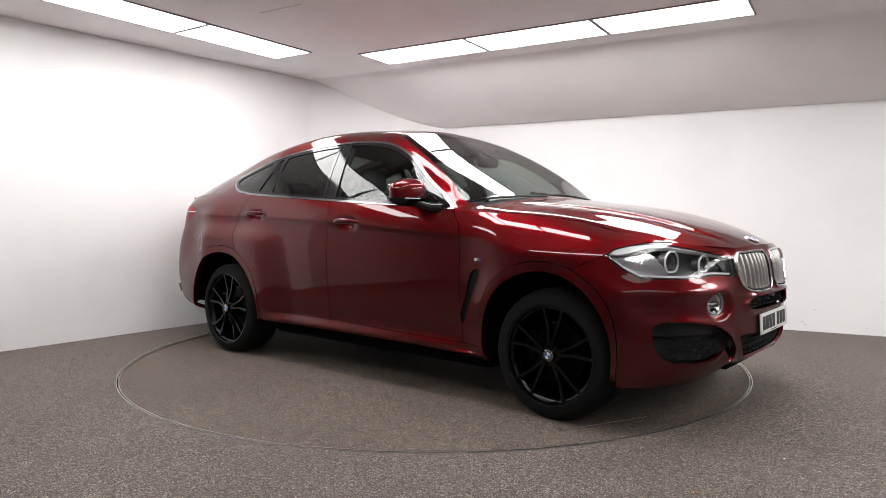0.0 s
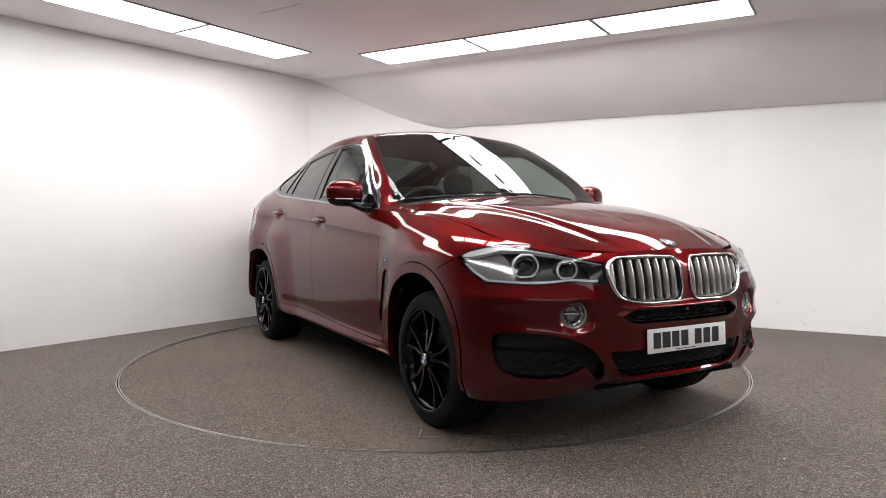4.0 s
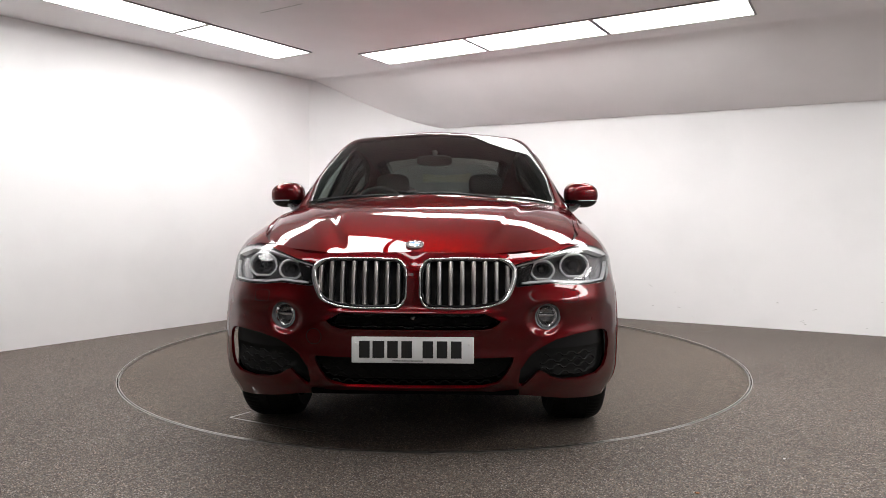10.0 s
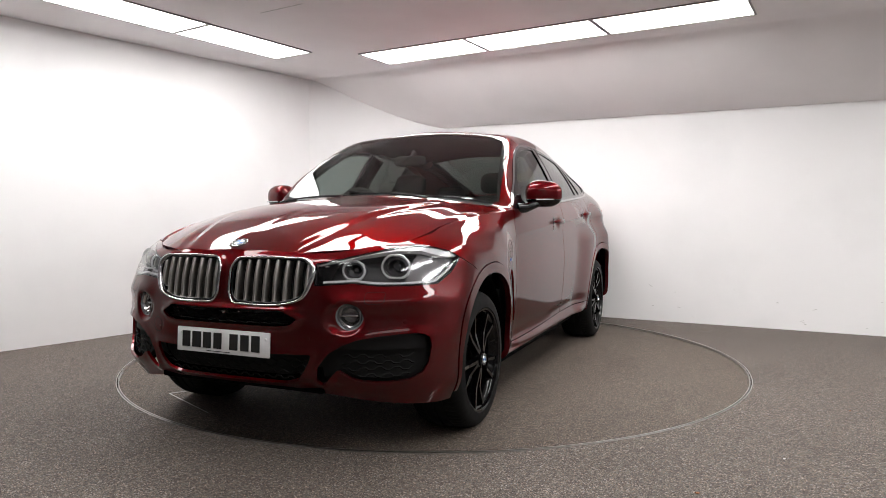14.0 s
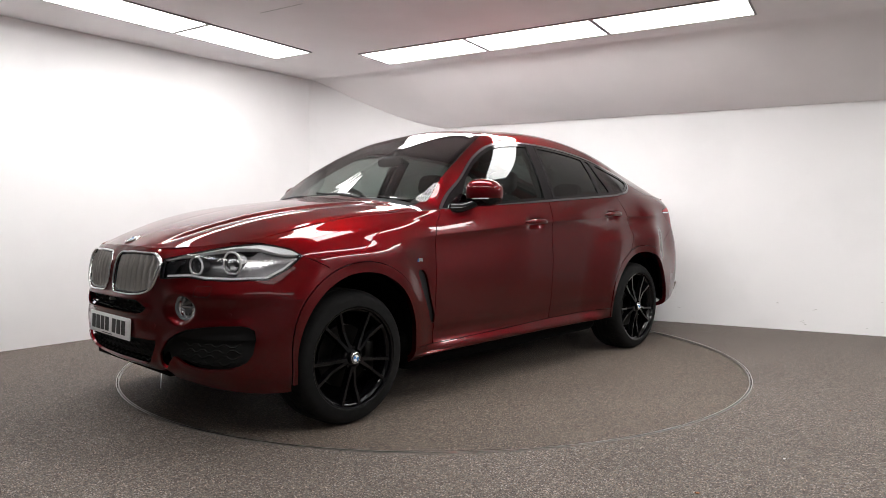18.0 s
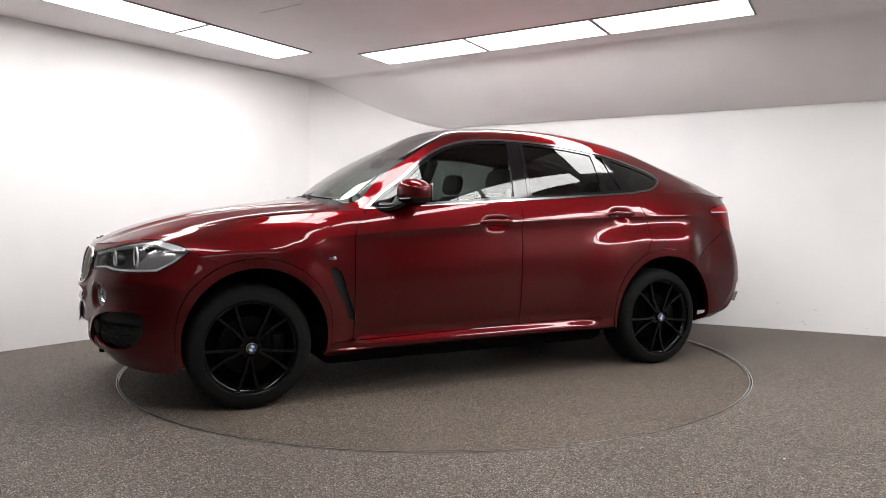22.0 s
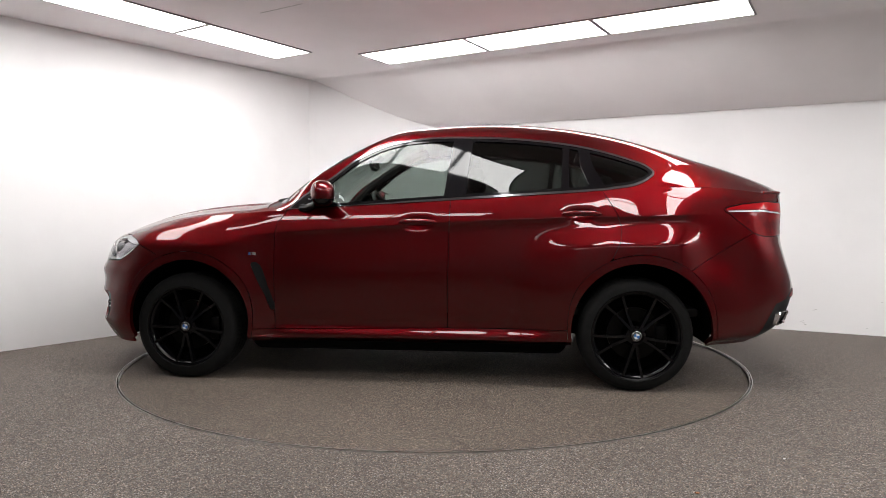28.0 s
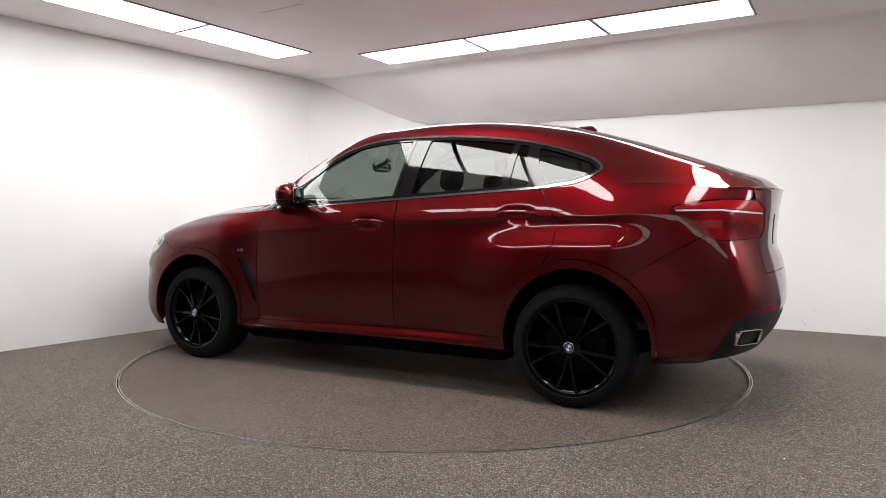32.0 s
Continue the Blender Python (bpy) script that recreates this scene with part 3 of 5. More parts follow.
f_kid, f_iu, f_il, f_vent = at_front(poly_field(KIDNEY, FACE)), at_front(poly_field(INTAKE_UP, FACE)), at_front(poly_field(INTAKE_LOW, FACE)), at_front(poly_field(VENT, FACE), 0.35)
f_fog = at_front(lambda v: np.hypot(v[:, 1] - FOG[0], v[:, 2] - FOG[1]) - 0.055)


def fair(p, axis, passes):
    """Evens out the grid along one axis; its two edges stay."""
    q = np.moveaxis(p, axis, 0)
    for _ in range(passes):
        q[1:-1] = (q[:-2] + 2 * q[1:-1] + q[2:]) / 4
    return p


# windscreen and rear window, seen from above (x, |y|)
SCREEN = [(-0.52, -0.01), (-0.535, 0.40), (-0.60, 0.735), (-0.655, 0.805), (-0.80, 0.776), (-1.0, 0.732), (-1.2, 0.678), (-1.36, 0.625), (-1.40, 0.59), (-1.425, 0.40), (-1.445, -0.01)]
BACKLIGHT = [(-2.82, -0.01), (-2.80, 0.40), (-2.78, 0.54), (-2.86, 0.565), (-3.3, 0.545), (-3.78, 0.50), (-3.83, 0.40), (-3.86, -0.01)]
BONNET = [(0.9, -0.01), (0.9, 0.76), (0.47, 0.725), (0.32, 0.765), (0.0, 0.80), (-0.40, 0.835), (-0.54, 0.83), (-0.50, 0.70), (-0.47, 0.40), (-0.455, -0.01)]


def from_above(points, z0=0.0):
    f = poly_field(points, TOPV)

    def g(v):
        w = v.copy()
        w[:, 1] = np.abs(w[:, 1])
        return np.where(v[:, 2] > z0, f(w), 1.0)
    return g


f_screen, f_back, f_bonnet = from_above(SCREEN, 1.1), from_above(BACKLIGHT), from_above(BONNET)


def even_out(p, field, nx, ny, wide):
    """Draws the heights inside an outline towards one smooth sheet."""
    v = p.reshape(-1, 3)
    f = field(v)
    x, y = v[:, 0], v[:, 1]
    x0 = x[f < 0].mean()
    terms = lambda k: np.stack([(x[k] - x0) ** i * (y[k] * y[k]) ** j for i in range(nx + 1) for j in range(ny + 1)], 1)
    ins = f < -0.02
    sol = np.linalg.lstsq(terms(ins), v[ins, 2], rcond=None)[0]
    near = f < 0
    w = smoothstep(0, -wide, f[near])
    v[near, 2] += w * (terms(near) @ sol - v[near, 2])


def lower_skin():
    rows = np.array(LOWER)
    t = np.concatenate([[0], np.cumsum(np.linalg.norm(np.diff(rows.mean(0), axis=0), axis=1))])
    s = np.linspace(0, t[-1], 440)
    rows = np.array([hermite(t, r, s) for r in rows])
    rt = np.concatenate([[0], np.cumsum(np.linalg.norm(np.diff(rows, axis=0), axis=2).mean(1))])
    p = hermite(rt, rows.reshape(len(rows), -1), np.linspace(0, rt[-1], 200)).reshape(200, -1, 3)
    fair(p, 1, 18)
    fair(p, 0, 26)
    bowl = np.hypot(p[..., 1] - 0.572, (p[..., 2] - 0.632) * 1.1)
    p[..., 0] -= 0.022 * smoothstep(0.088, 0.056, bowl) * (p[..., 0] > 0.4)
    flat = p.reshape(-1, 3)
    for field, amp, wide in ((f_vent, 0.008, 0.025), (f_iu, 0.012, 0.018), (f_il, 0.007, 0.025), (f_kid, 0.005, 0.022)):
        flat[:, 0] += amp * np.exp(-(field(flat) / wide) ** 2) * (flat[:, 0] > 0.4)
    y, z, ahead = np.abs(flat[:, 1]), flat[:, 2], flat[:, 0] > 0.35
    shelf = 0.014 * np.exp(-((z - 0.700) / 0.040) ** 2) * smoothstep(0.46, 0.56, y) + 0.007 * np.exp(-((z - 0.668) / 0.014) ** 2) * smoothstep(0.42, 0.34, y)
    flat[:, 0] += shelf * ahead
    p = flat.reshape(p.shape)
    n = grid_skin(p, flip=False).n.reshape(p.shape)
    sign = np.sign(n[80, 220, 1])
    w = smoothstep(0.5, 0.8, np.abs(n[..., 1]))
    belt = p[-1][np.argsort(p[-1][:, 0])]
    door = smoothstep(-0.28, -0.66, p[..., 0]) * smoothstep(-3.52, -3.10, p[..., 0]) * w
    tail = smoothstep(-3.10, -3.52, p[..., 0]) * w
    side = p[..., 1] + haunch(p[..., 0], p[..., 2]) * tail
    p[..., 1] = side + (flank_y(p[..., 0], p[..., 2], belt) - side) * door + flank_relief(p) * w
    # the tail's corners run on without a break
    q = fair(fair(p.copy(), 1, 40), 0, 30)
    soft = smoothstep(-3.18, -3.42, p[..., 0])[..., None]
    p = p + (q - p) * soft
    left = p
    right = p[:, ::-1] * np.array([1, -1, 1])
    full = np.concatenate([right[:, :-1], left], 1)
    return grid_skin(full, flip=sign < 0)


def upper_skin():
    base = LOWER[-1]
    edge = base[4:13]
    n = 260
    w = np.linspace(0, 1, n)
    rows = []
    for g in [edge] + UPPER:
        t = (g[0, 0] - g[:, 0]) / (g[0, 0] - g[-1, 0])
        rows.append(hermite(t, g, w))
    cab = smoothstep(-0.65, -0.95, rows[0][:, 0]) * smoothstep(-3.3, -2.9, rows[0][:, 0])
    low, high = rows[0], rows[1]
    barrel = np.stack([0 * cab, 0.013 * cab, 0.004 * cab], 1)
    rows = [low, low * 0.52 + high * 0.48 + barrel, low * 0.14 + high * 0.86 + barrel * 0.55] + rows[1:]
    rows = np.array(rows)
    mirror = rows[::-1][1:] * np.array([1, -1, 1])
    rows = np.concatenate([rows, mirror])
    out = np.zeros((121, n, 3))
    for k in range(n):
        r = rows[:, k]
        t = np.concatenate([[0], np.cumsum(np.linalg.norm(np.diff(r, axis=0), axis=1) ** 0.75)])
        out[:, k] = hermite(t, r, np.linspace(0, t[-1], 121))
    fair(out, 1, 8)
    fair(out, 0, 4)
    nose = int((out[60, :, 0] > -0.40).sum())
    fair(out[:, :nose], 1, 40)
    fair(out[:, :nose], 0, 8)
    even_out(out, f_screen, 2, 2, 0.04)
    even_out(out, f_bonnet, 3, 3, 0.06)
    even_out(out, f_back, 3, 2, 0.04)
    x, y = out[..., 0], np.abs(out[..., 1])
    # bonnet creases and the edge of the roof
    line = np.interp(x, [-0.5, 0.0, 0.45, 0.75], [0.56, 0.50, 0.40, 0.30])
    bon = smoothstep(-0.52, -0.35, x) * smoothstep(0.80, 0.6, x)
    out[..., 2] += bon * (0.013 * smoothstep(0.022, -0.022, y - line) - 0.0065 + 0.006 * np.exp(-((y - line - 0.10) / 0.07) ** 2))
    sk = grid_skin(out)
    if sk.n[len(sk.n) // 2, 2] < 0:
        sk = grid_skin(out, flip=True)
    return sk


LOWER_SKIN, UPPER_SKIN = lower_skin(), upper_skin()
FULL_TREE = BVHTree.FromPolygons([tuple(v) for v in np.concatenate([LOWER_SKIN.v, UPPER_SKIN.v])], [tuple(f) for f in np.concatenate([LOWER_SKIN.f, UPPER_SKIN.f + len(LOWER_SKIN.v)]).tolist()])


def on_side(x, z, side=1):
    p, n, _, _ = FULL_TREE.ray_cast(Vector((x, 3 * side, z)), Vector((0, -side, 0)))
    return p, n if n.y * side > 0 else -n


def on_face(y, z, side=1):
    p, n, _, _ = FULL_TREE.ray_cast(Vector((3 * side, y, z)), Vector((-side, 0, 0)))
    return p, n if n.x * side > 0 else -n


def on_top(x, y):
    p, n, _, _ = FULL_TREE.ray_cast(Vector((x, y, 4)), Vector((0, 0, -1)))
    return p, n if n.z > 0 else -n


def shift(p, n=None, d=0.0):
    q = Vector(p) + (n * d if n is not None else Vector((0, 0, 0)))
    return Vector((q.x + OX, q.y + OY, q.z))


car = new("car")
tagged(car, "glossy dark red coupe SUV with black alloy wheels", "car")
GAPW = 0.0022


def half(skin, side=1):
    return skin.where(lambda v: -v[:, 1] * side)


def both(name, left, mat, label="", thick=0.018, parent=None):
    """A part on the left flank and its mirror image on the right one."""
    made = []
    for s in (left, left.mirrored()):
        made.append((s.thick(thick) if thick else s).build(name, mat, parent or car, label))
    return made


def panels():
    left = half(LOWER_SKIN)
    outside = left.where(ARCH_F, False).where(ARCH_R, False)
    g = GAPW
    both("front_door", outside.where(lambda v: poly_field(DOOR_F, SIDE)(v) + g), PAINT)
    both("rear_door", outside.where(lambda v: poly_field(DOOR_R, SIDE)(v) + g).where(LIP_R, False), PAINT)
    both("sill", outside.where(lambda v: poly_field(SILL, SIDE)(v) + g).where(LIP_F, False).where(LIP_R, False), PAINT)
    fender = outside.where(lambda v: poly_field(FENDER, SIDE)(v) + g).where(f_head, False).where(lambda v: LIP_F(v) - g, False)
    gill = poly_field(GILL, SIDE)
    fender = fender.where(gill, False)
    both("side_gill", outside.where(lambda v: gill(v) - 0.006).moved(-0.014), BLACK_PLASTIC, "black plastic side air vent", thick=0)
    both("front_wing", fender, PAINT)
    quarter = outside.where(lambda v: poly_field(QUARTER, SIDE)(v) + g).where(f_tail, False).where(lambda v: LIP_R(v) - g, False)
    both("rear_quarter", quarter, PAINT)
    # arch trims
    for lip, arch in ((LIP_F, ARCH_F), (LIP_R, ARCH_R)):
        ring = left.where(lambda v: lip(v) + g).where(arch, False).where(lambda v: 0.26 - v[:, 2])
        both("wheel_arch_trim", ring.moved(0.004), PAINT, thick=0.03)
    # front bumper
    ahead = LOWER_SKIN.where(lambda v: np.abs(v[:, 1]) * 0 - v[:, 0] + 0.02)
    fen = poly_field([(0.315, 0.884), (0.19, 0.825), (-0.2, 0.5), (-0.2, 1.4), (0.9, 1.4), (0.9, 1.0), (0.60, 0.945), (0.45, 0.945)], SIDE)
    b = ahead.where(lambda v: fen(v) - g, False).where(lambda v: LIP_F(v) - g, False)
    for hole in (f_head, f_kid, f_iu, f_il, f_vent, f_fog):
        b = b.where(lambda v: hole(v) - 0.001, False)
    chin = lambda v: np.where(v[:, 0] > 0.45, v[:, 2] - np.interp(np.abs(v[:, 1]), [0, 0.30, 0.38, 0.50, 0.64], [0.314, 0.312, 0.302, 0.272, 0.20]), 1.0)
    b.where(chin).moved(-0.012).build("front_chin", INTAKE, car, "dull black plastic chin under the bumper")
    b.where(chin, False).thick(0.013).build("front_bumper", PAINT, car)
    # rear bumper, tailgate
    behind = LOWER_SKIN.where(lambda v: v[:, 0] + 3.0)
    qf = poly_field(QUARTER, SIDE)
    b = behind.where(lambda v: qf(v) - g, False).where(lambda v: LIP_R(v) - g, False).where(f_tail, False)
    gate = lambda v: np.maximum(np.maximum(np.abs(v[:, 1]) - 0.70, 0.775 - v[:, 2]), v[:, 0] + 3.72)
    low = b.where(lambda v: gate(v) - g, False).where(lambda v: v[:, 2] - 1.0)
    valance = lambda v: np.maximum(v[:, 2] - np.interp(-v[:, 0], [3.60, 3.69, 3.784, 3.862, 3.97], [0.25, 0.364, 0.54, 0.566, 0.565]), v[:, 0] + 3.60)
    low.where(lambda v: valance(v) - g, False).thick(0.02).build("rear_bumper", PAINT, car)
    low.where(valance).moved(-0.008).build("rear_valance", BLACK_PLASTIC, car, "black plastic rear valance")
    b.where(lambda v: gate(v) + g).thick(0.02).build("tailgate", PAINT, car)
    # dark backing inside the openings
    for name, f, depth in (("upper_intake", f_iu, 0.05), ("lower_intake", f_il, 0.05), ("kidney_backing", f_kid, 0.045), ("side_intake", f_vent, 0.045)):
        s = ahead.where(lambda v: f(v) - (0.035 if name == "side_intake" else 0.012))
        if name in ("side_intake", "kidney_backing"):
            both(name, half(s).moved(-depth), GAP, thick=0)
        else:
            s.moved(-depth).build(name, GAP, car)


panels()

# outlines in side view for the glass house
BELT = [(-0.70, 1.118), (-0.77, 1.122), (-1.12, 1.142), (-1.74, 1.186), (-2.5, 1.232), (-2.75, 1.248)]
DAYLIGHT = curve_points([(-0.70, 1.118), (-0.80, 1.205), (-0.96, 1.312), (-1.14, 1.452), (-1.33, 1.542), (-1.55, 1.584), (-1.88, 1.594), (-2.3, 1.571), (-2.65, 1.516), (-2.90, 1.443), (-3.02, 1.392), (-3.055, 1.352), (-3.02, 1.32), (-2.93, 1.278), (-2.80, 1.258)], 70, closed=False)
DAYLIGHT = np.concatenate([DAYLIGHT, np.array(BELT[::-1][:-1])])
f_day = poly_field(DAYLIGHT, SIDE)


def glass_house():
    g = GAPW
    up = UPPER_SKIN
    up.where(lambda v: f_bonnet(v) + g).thick(0.02).build("bonnet", PAINT, car)
    shell = up.where(lambda v: f_bonnet(v) - g, False).where(lambda v: f_screen(v) - 0.001, False).where(lambda v: f_back(v) - 0.001, False)
    cowl = lambda v: np.maximum(np.maximum(v[:, 2] - 1.28, -0.70 - v[:, 0]), np.abs(v[:, 1]) - 0.78)
    shell.where(lambda v: cowl(v)).moved(-0.012).build("cowl", BLACK_PLASTIC, car, "black plastic cowl under the windscreen")
    shell = shell.where(lambda v: cowl(v) - 0.001, False)
    left = half(up)
    sides = lambda v: np.where(np.abs(v[:, 1]) > 0.5, f_day(v), 1.0)
    roofy = shell.where(lambda v: sides(v) - 0.012, False)
    roofy.thick(0.02).build("roof", PAINT, car)
    left = left.where(lambda v: -np.abs(v[:, 1]) + 0.5)
    # bright black band round the side windows, pillars, panes
    band = left.where(lambda v: f_day(v) - 0.012)
    cuts = [("front_window", [(-0.5, 1.0), (-0.5, 1.8), (-1.80, 1.8), (-1.765, 1.40), (-1.715, 1.0)], GLASS),
            ("rear_window", [(-1.94, 1.8), (-1.885, 1.40), (-1.85, 1.0), (-2.48, 1.0), (-2.475, 1.3), (-2.52, 1.8)], PRIVACY),
            ("corner_window", [(-2.56, 1.8), (-2.525, 1.4), (-2.515, 1.0), (-2.66, 1.0), (-2.66, 1.25), (-2.60, 1.4), (-2.57, 1.8)], PRIVACY),
            ("quarter_window", [(-2.60, 1.8), (-2.68, 1.4), (-2.77, 1.22), (-2.8, 1.0), (-3.4, 1.0), (-3.4, 1.8)], PRIVACY)]
    frame_left = band
    for name, poly, mat in cuts:
        f = lambda v: np.maximum(poly_field(poly, SIDE)(v), f_day(v) + 0.022)
        both(name, left.where(lambda v: f(v) - 0.002).moved(-0.004), mat, thick=0)
        frame_left = frame_left.where(f, False)
    both("window_surround", frame_left.moved(0.002), PILLAR, "gloss black window frame", thick=0.012)
    for x0 in (-1.735, -1.842):
        bar = lambda v: np.abs(v[:, 0] - x0 + (v[:, 2] - 1.17) * 0.13) - 0.012
        both("pillar_trim", left.where(lambda v: np.maximum(bar(v), f_day(v) + 0.004)).moved(0.0045), GLOSS_BLACK, thick=0.006)
    both("window_trim", left.where(lambda v: f_day(v) - 0.011).where(lambda v: f_day(v) + 0.003, False).moved(0.005), BLACK_CHROME, thick=0.008)
    up.where(lambda v: f_screen(v) - 0.003).moved(-0.003).build("windscreen", GLASS, car, "clear tinted windscreen")
    up.where(lambda v: f_back(v) - 0.003).moved(-0.003).build("rear_screen", PRIVACY, car, "dark tinted rear window")


glass_house()


def wheel(name, x, side):
    hub = Vector((x, side * (0.938 if x > -1 else 1.002), 0.338))
    m = Matrix.Translation(shift(hub)) @ Matrix.Rotation(radians(-90 * side), 4, "X")
    w = new(name)
    w.parent = car
    w.matrix_local = m
    R, W = 0.355, 0.285
    k_rim = 0.955 if x > -1 else 1.0
    tyre = bmesh.new()
    steps = 288
    prof = [(0.272, -0.02), (0.277, -0.002), (0.283, 0.004), (0.289, 0.003), (0.305, 0.001), (0.322, -0.005), (0.337, -0.018), (0.347, -0.036), (0.353, -0.056), (R, -0.085), (R, -0.088), (R - 0.006, -0.090), (R - 0.006, -0.098), (R, -0.10), (R, -0.138), (R - 0.006, -0.140), (R - 0.006, -0.147), (R, -0.149), (R, -0.19), (R - 0.006, -0.192), (R - 0.006, -0.199), (R, -0.201), (0.353, -W + 0.056), (0.340, -W + 0.02), (0.30, -W), (0.262, -W + 0.02)]
    prof = [(r * (k_rim if r < 0.295 else 1), h) for r, h in prof]
    rings = []
    for k in range(steps):
        a = 2 * math.pi * k / steps
        ring = []
        for r, h in prof:
            aa = a + (h + 0.1) * (0.5 if h < -0.03 else 0)
            if (k % 4 == 0) and r > 0.3465 and (h > -0.09 or h < -0.2):
                r -= 0.0025
            ring.append(tyre.verts.new((r * math.cos(aa), r * math.sin(aa), h)))
        rings.append(ring)
    for k in range(steps):
        p, q = rings[k], rings[(k + 1) % steps]
        for i in range(len(prof) - 1):
            tyre.faces.new((p[i], q[i], q[i + 1], p[i + 1]))
    part("tyre", tyre, RUBBER, w, smooth=25)
    part("rim", lathe([(r * k_rim, h) for r, h in ((0.262, -W + 0.02), (0.235, -W + 0.05), (0.235, -0.07), (0.25, -0.03), (0.257, -0.020), (0.264, -0.016), (0.268, -0.002), (0.277, 0.001), (0.280, -0.006))], 72), RIM, w)
    part("brake_shield", lathe([(0.0001, -0.15), (0.236, -0.15), (0.236, -0.156), (0.0001, -0.156)], 40), LINER, w, "black brake shield")
    part("brake_disc", lathe([(0.08, -0.10), (0.165, -0.10), (0.165, -0.12), (0.08, -0.12)], 40), IRON, w, "grey cast iron brake disc")
    for k in range(5):
        for o in (-13, 13):
            a = radians(86 + 72 * k)
            b = bmesh.new()
            mid, tip = a + radians(o * 0.55), a + radians(o)
            for (r0, a0, w0, h0), (r1, a1, w1, h1) in (((0.045, mid, 0.016, -0.012), (0.15, tip * 0.5 + mid * 0.5, 0.012, -0.026)), ((0.15, tip * 0.5 + mid * 0.5, 0.012, -0.026), (0.266 * k_rim, tip, 0.014, -0.016))):
                vs = []
                for r, aa, ww, h in ((r0, a0, w0, h0), (r1, a1, w1, h1)):
                    c, t = Vector((math.cos(aa), math.sin(aa), 0)), Vector((-math.sin(aa), math.cos(aa), 0))
                    vs.append([b.verts.new(c * r + t * ww * u + Vector((0, 0, h + dz))) for u, dz in ((-0.6, 0.004), (0.6, 0.004), (1, -0.03), (-1, -0.03))])
                for i in range(4):
                    j = (i + 1) % 4
                    b.faces.new((vs[0][i], vs[0][j], vs[1][j], vs[1][i]))
            part("spoke", b, RIM, w, smooth=0)
    part("hub_cap", lathe([(0.0001, 0.0), (0.028, 0.0), (0.033, -0.004), (0.034, -0.02), (0.06, -0.022), (0.062, -0.04)], 32), RIM, w)
    return w


for sx in (0.0, -2.933):
    for sy in (1, -1):
        wheel("wheel", sx, sy)


def under():
    b = box_bm((2.10, 1.74, 0.24), Matrix.Translation((OX - 1.47, OY, 0.300)), 0.07, 4)
    part("underbody", b, LINER, car)
    part("bumper_liner", box_bm((0.12, 0.92, 0.13), Matrix.Translation((OX + 0.71, OY, 0.355)), 0.01), LINER, car)
    for x, w, l in ((0.52, 1.36, 0.12), (0.44, 1.70, 0.07), (-3.58, 1.66, 0.32)):
        part("bumper_liner", box_bm((l, w, 0.36), Matrix.Translation((OX + x, OY, 0.51)), 0.02), LINER, car)
    for x, w, l in ((0.32, 1.0, 0.80), (-3.32, 1.2, 0.60)):
        part("undertray", box_bm((l, w, 0.05), Matrix.Translation((OX + x, OY, 0.31)), 0.02), LINER, car)
    for c in (FRONT, REAR):
        for side in (1, -1):
            b = bmesh.new()
            rings = []
            for k in range(25):
                a = radians(-14 + 208 * k / 24)
                rings.append([b.verts.new(shift((c[0] - 0.023 + (0.43 if c is FRONT else 0.445) * math.cos(a), side * yy, 0.375 + (0.41 if c is FRONT else 0.43) * math.sin(a)))) for yy in (0.90, 0.55)])
            for k in range(24):
                b.faces.new((rings[k][0], rings[k + 1][0], rings[k + 1][1], rings[k][1]))
            b.faces.new([r[1] for r in rings])
            part("wheel_well", b, LINER, car)


under()

# ---- the car's fittings ----
WHITE_PLATE = Mat("white_reflective_plate", (0.78, 0.78, 0.78), 0.45).m
YELLOW_PLATE = Mat("yellow_reflective_plate", (0.75, 0.55, 0.06), 0.45).m
INK = Mat("black_ink", (0.01, 0.01, 0.01), 0.5).m
ENAMEL_BLUE = Mat("blue_enamel", (0.03, 0.16, 0.50), 0.2).m
ENAMEL_WHITE = Mat("white_enamel", (0.75, 0.77, 0.80), 0.2).m
LAMP_GREY = Mat("lamp_housing_grey", (0.06, 0.06, 0.065), 0.28, 0.4).m
FOG_SILVER = Mat("fog_reflector", (0.30, 0.30, 0.31), 0.18, 1.0).m
LAMP_SILVER = Mat("lamp_reflector", (0.72, 0.72, 0.74), 0.16, 1.0).m


def ribbed():
    m = Mat("ribbed_clear_plastic", (0.38, 0.38, 0.40), 0.18, 0.7)
    w = m.node("ShaderNodeTexWave", Scale=16.0, Distortion=1.5)
    m.link(m.coords(), w.inputs["Vector"])
    m.bump(w.outputs["Fac"], 0.08, 0.003)
    return m.m


LAMP_CLEAR = ribbed()
HALO = Mat("milky_light_guide", (0.62, 0.63, 0.65), 0.2).m
BULB = Mat("dark_projector_glass", (0.02, 0.022, 0.028), 0.04, 0.0, Coat_Weight=1.0).m
SCUFF = Mat("grey_scuff", (0.58, 0.57, 0.56), 0.8).m
LEAF = Mat("dry_leaf", (0.30, 0.12, 0.05), 0.8).m
CABIN = Mat("black_cabin_trim", (0.018, 0.018, 0.019), 0.7).m


def leather():
    m = Mat("black_leather", (0.02, 0.02, 0.021), 0.45)
    m.bump(m.noise(220, 3), 0.25, 0.001)
    m.rough(m.noise(9), 0.38, 0.6)
    return m.m


LEATHER = leather()
LINING = Mat("dark_headlining", (0.05, 0.049, 0.048), 0.9).m
MIRROR = Mat("mirror_glass", (0.85, 0.86, 0.87), 0.02, 1.0).m


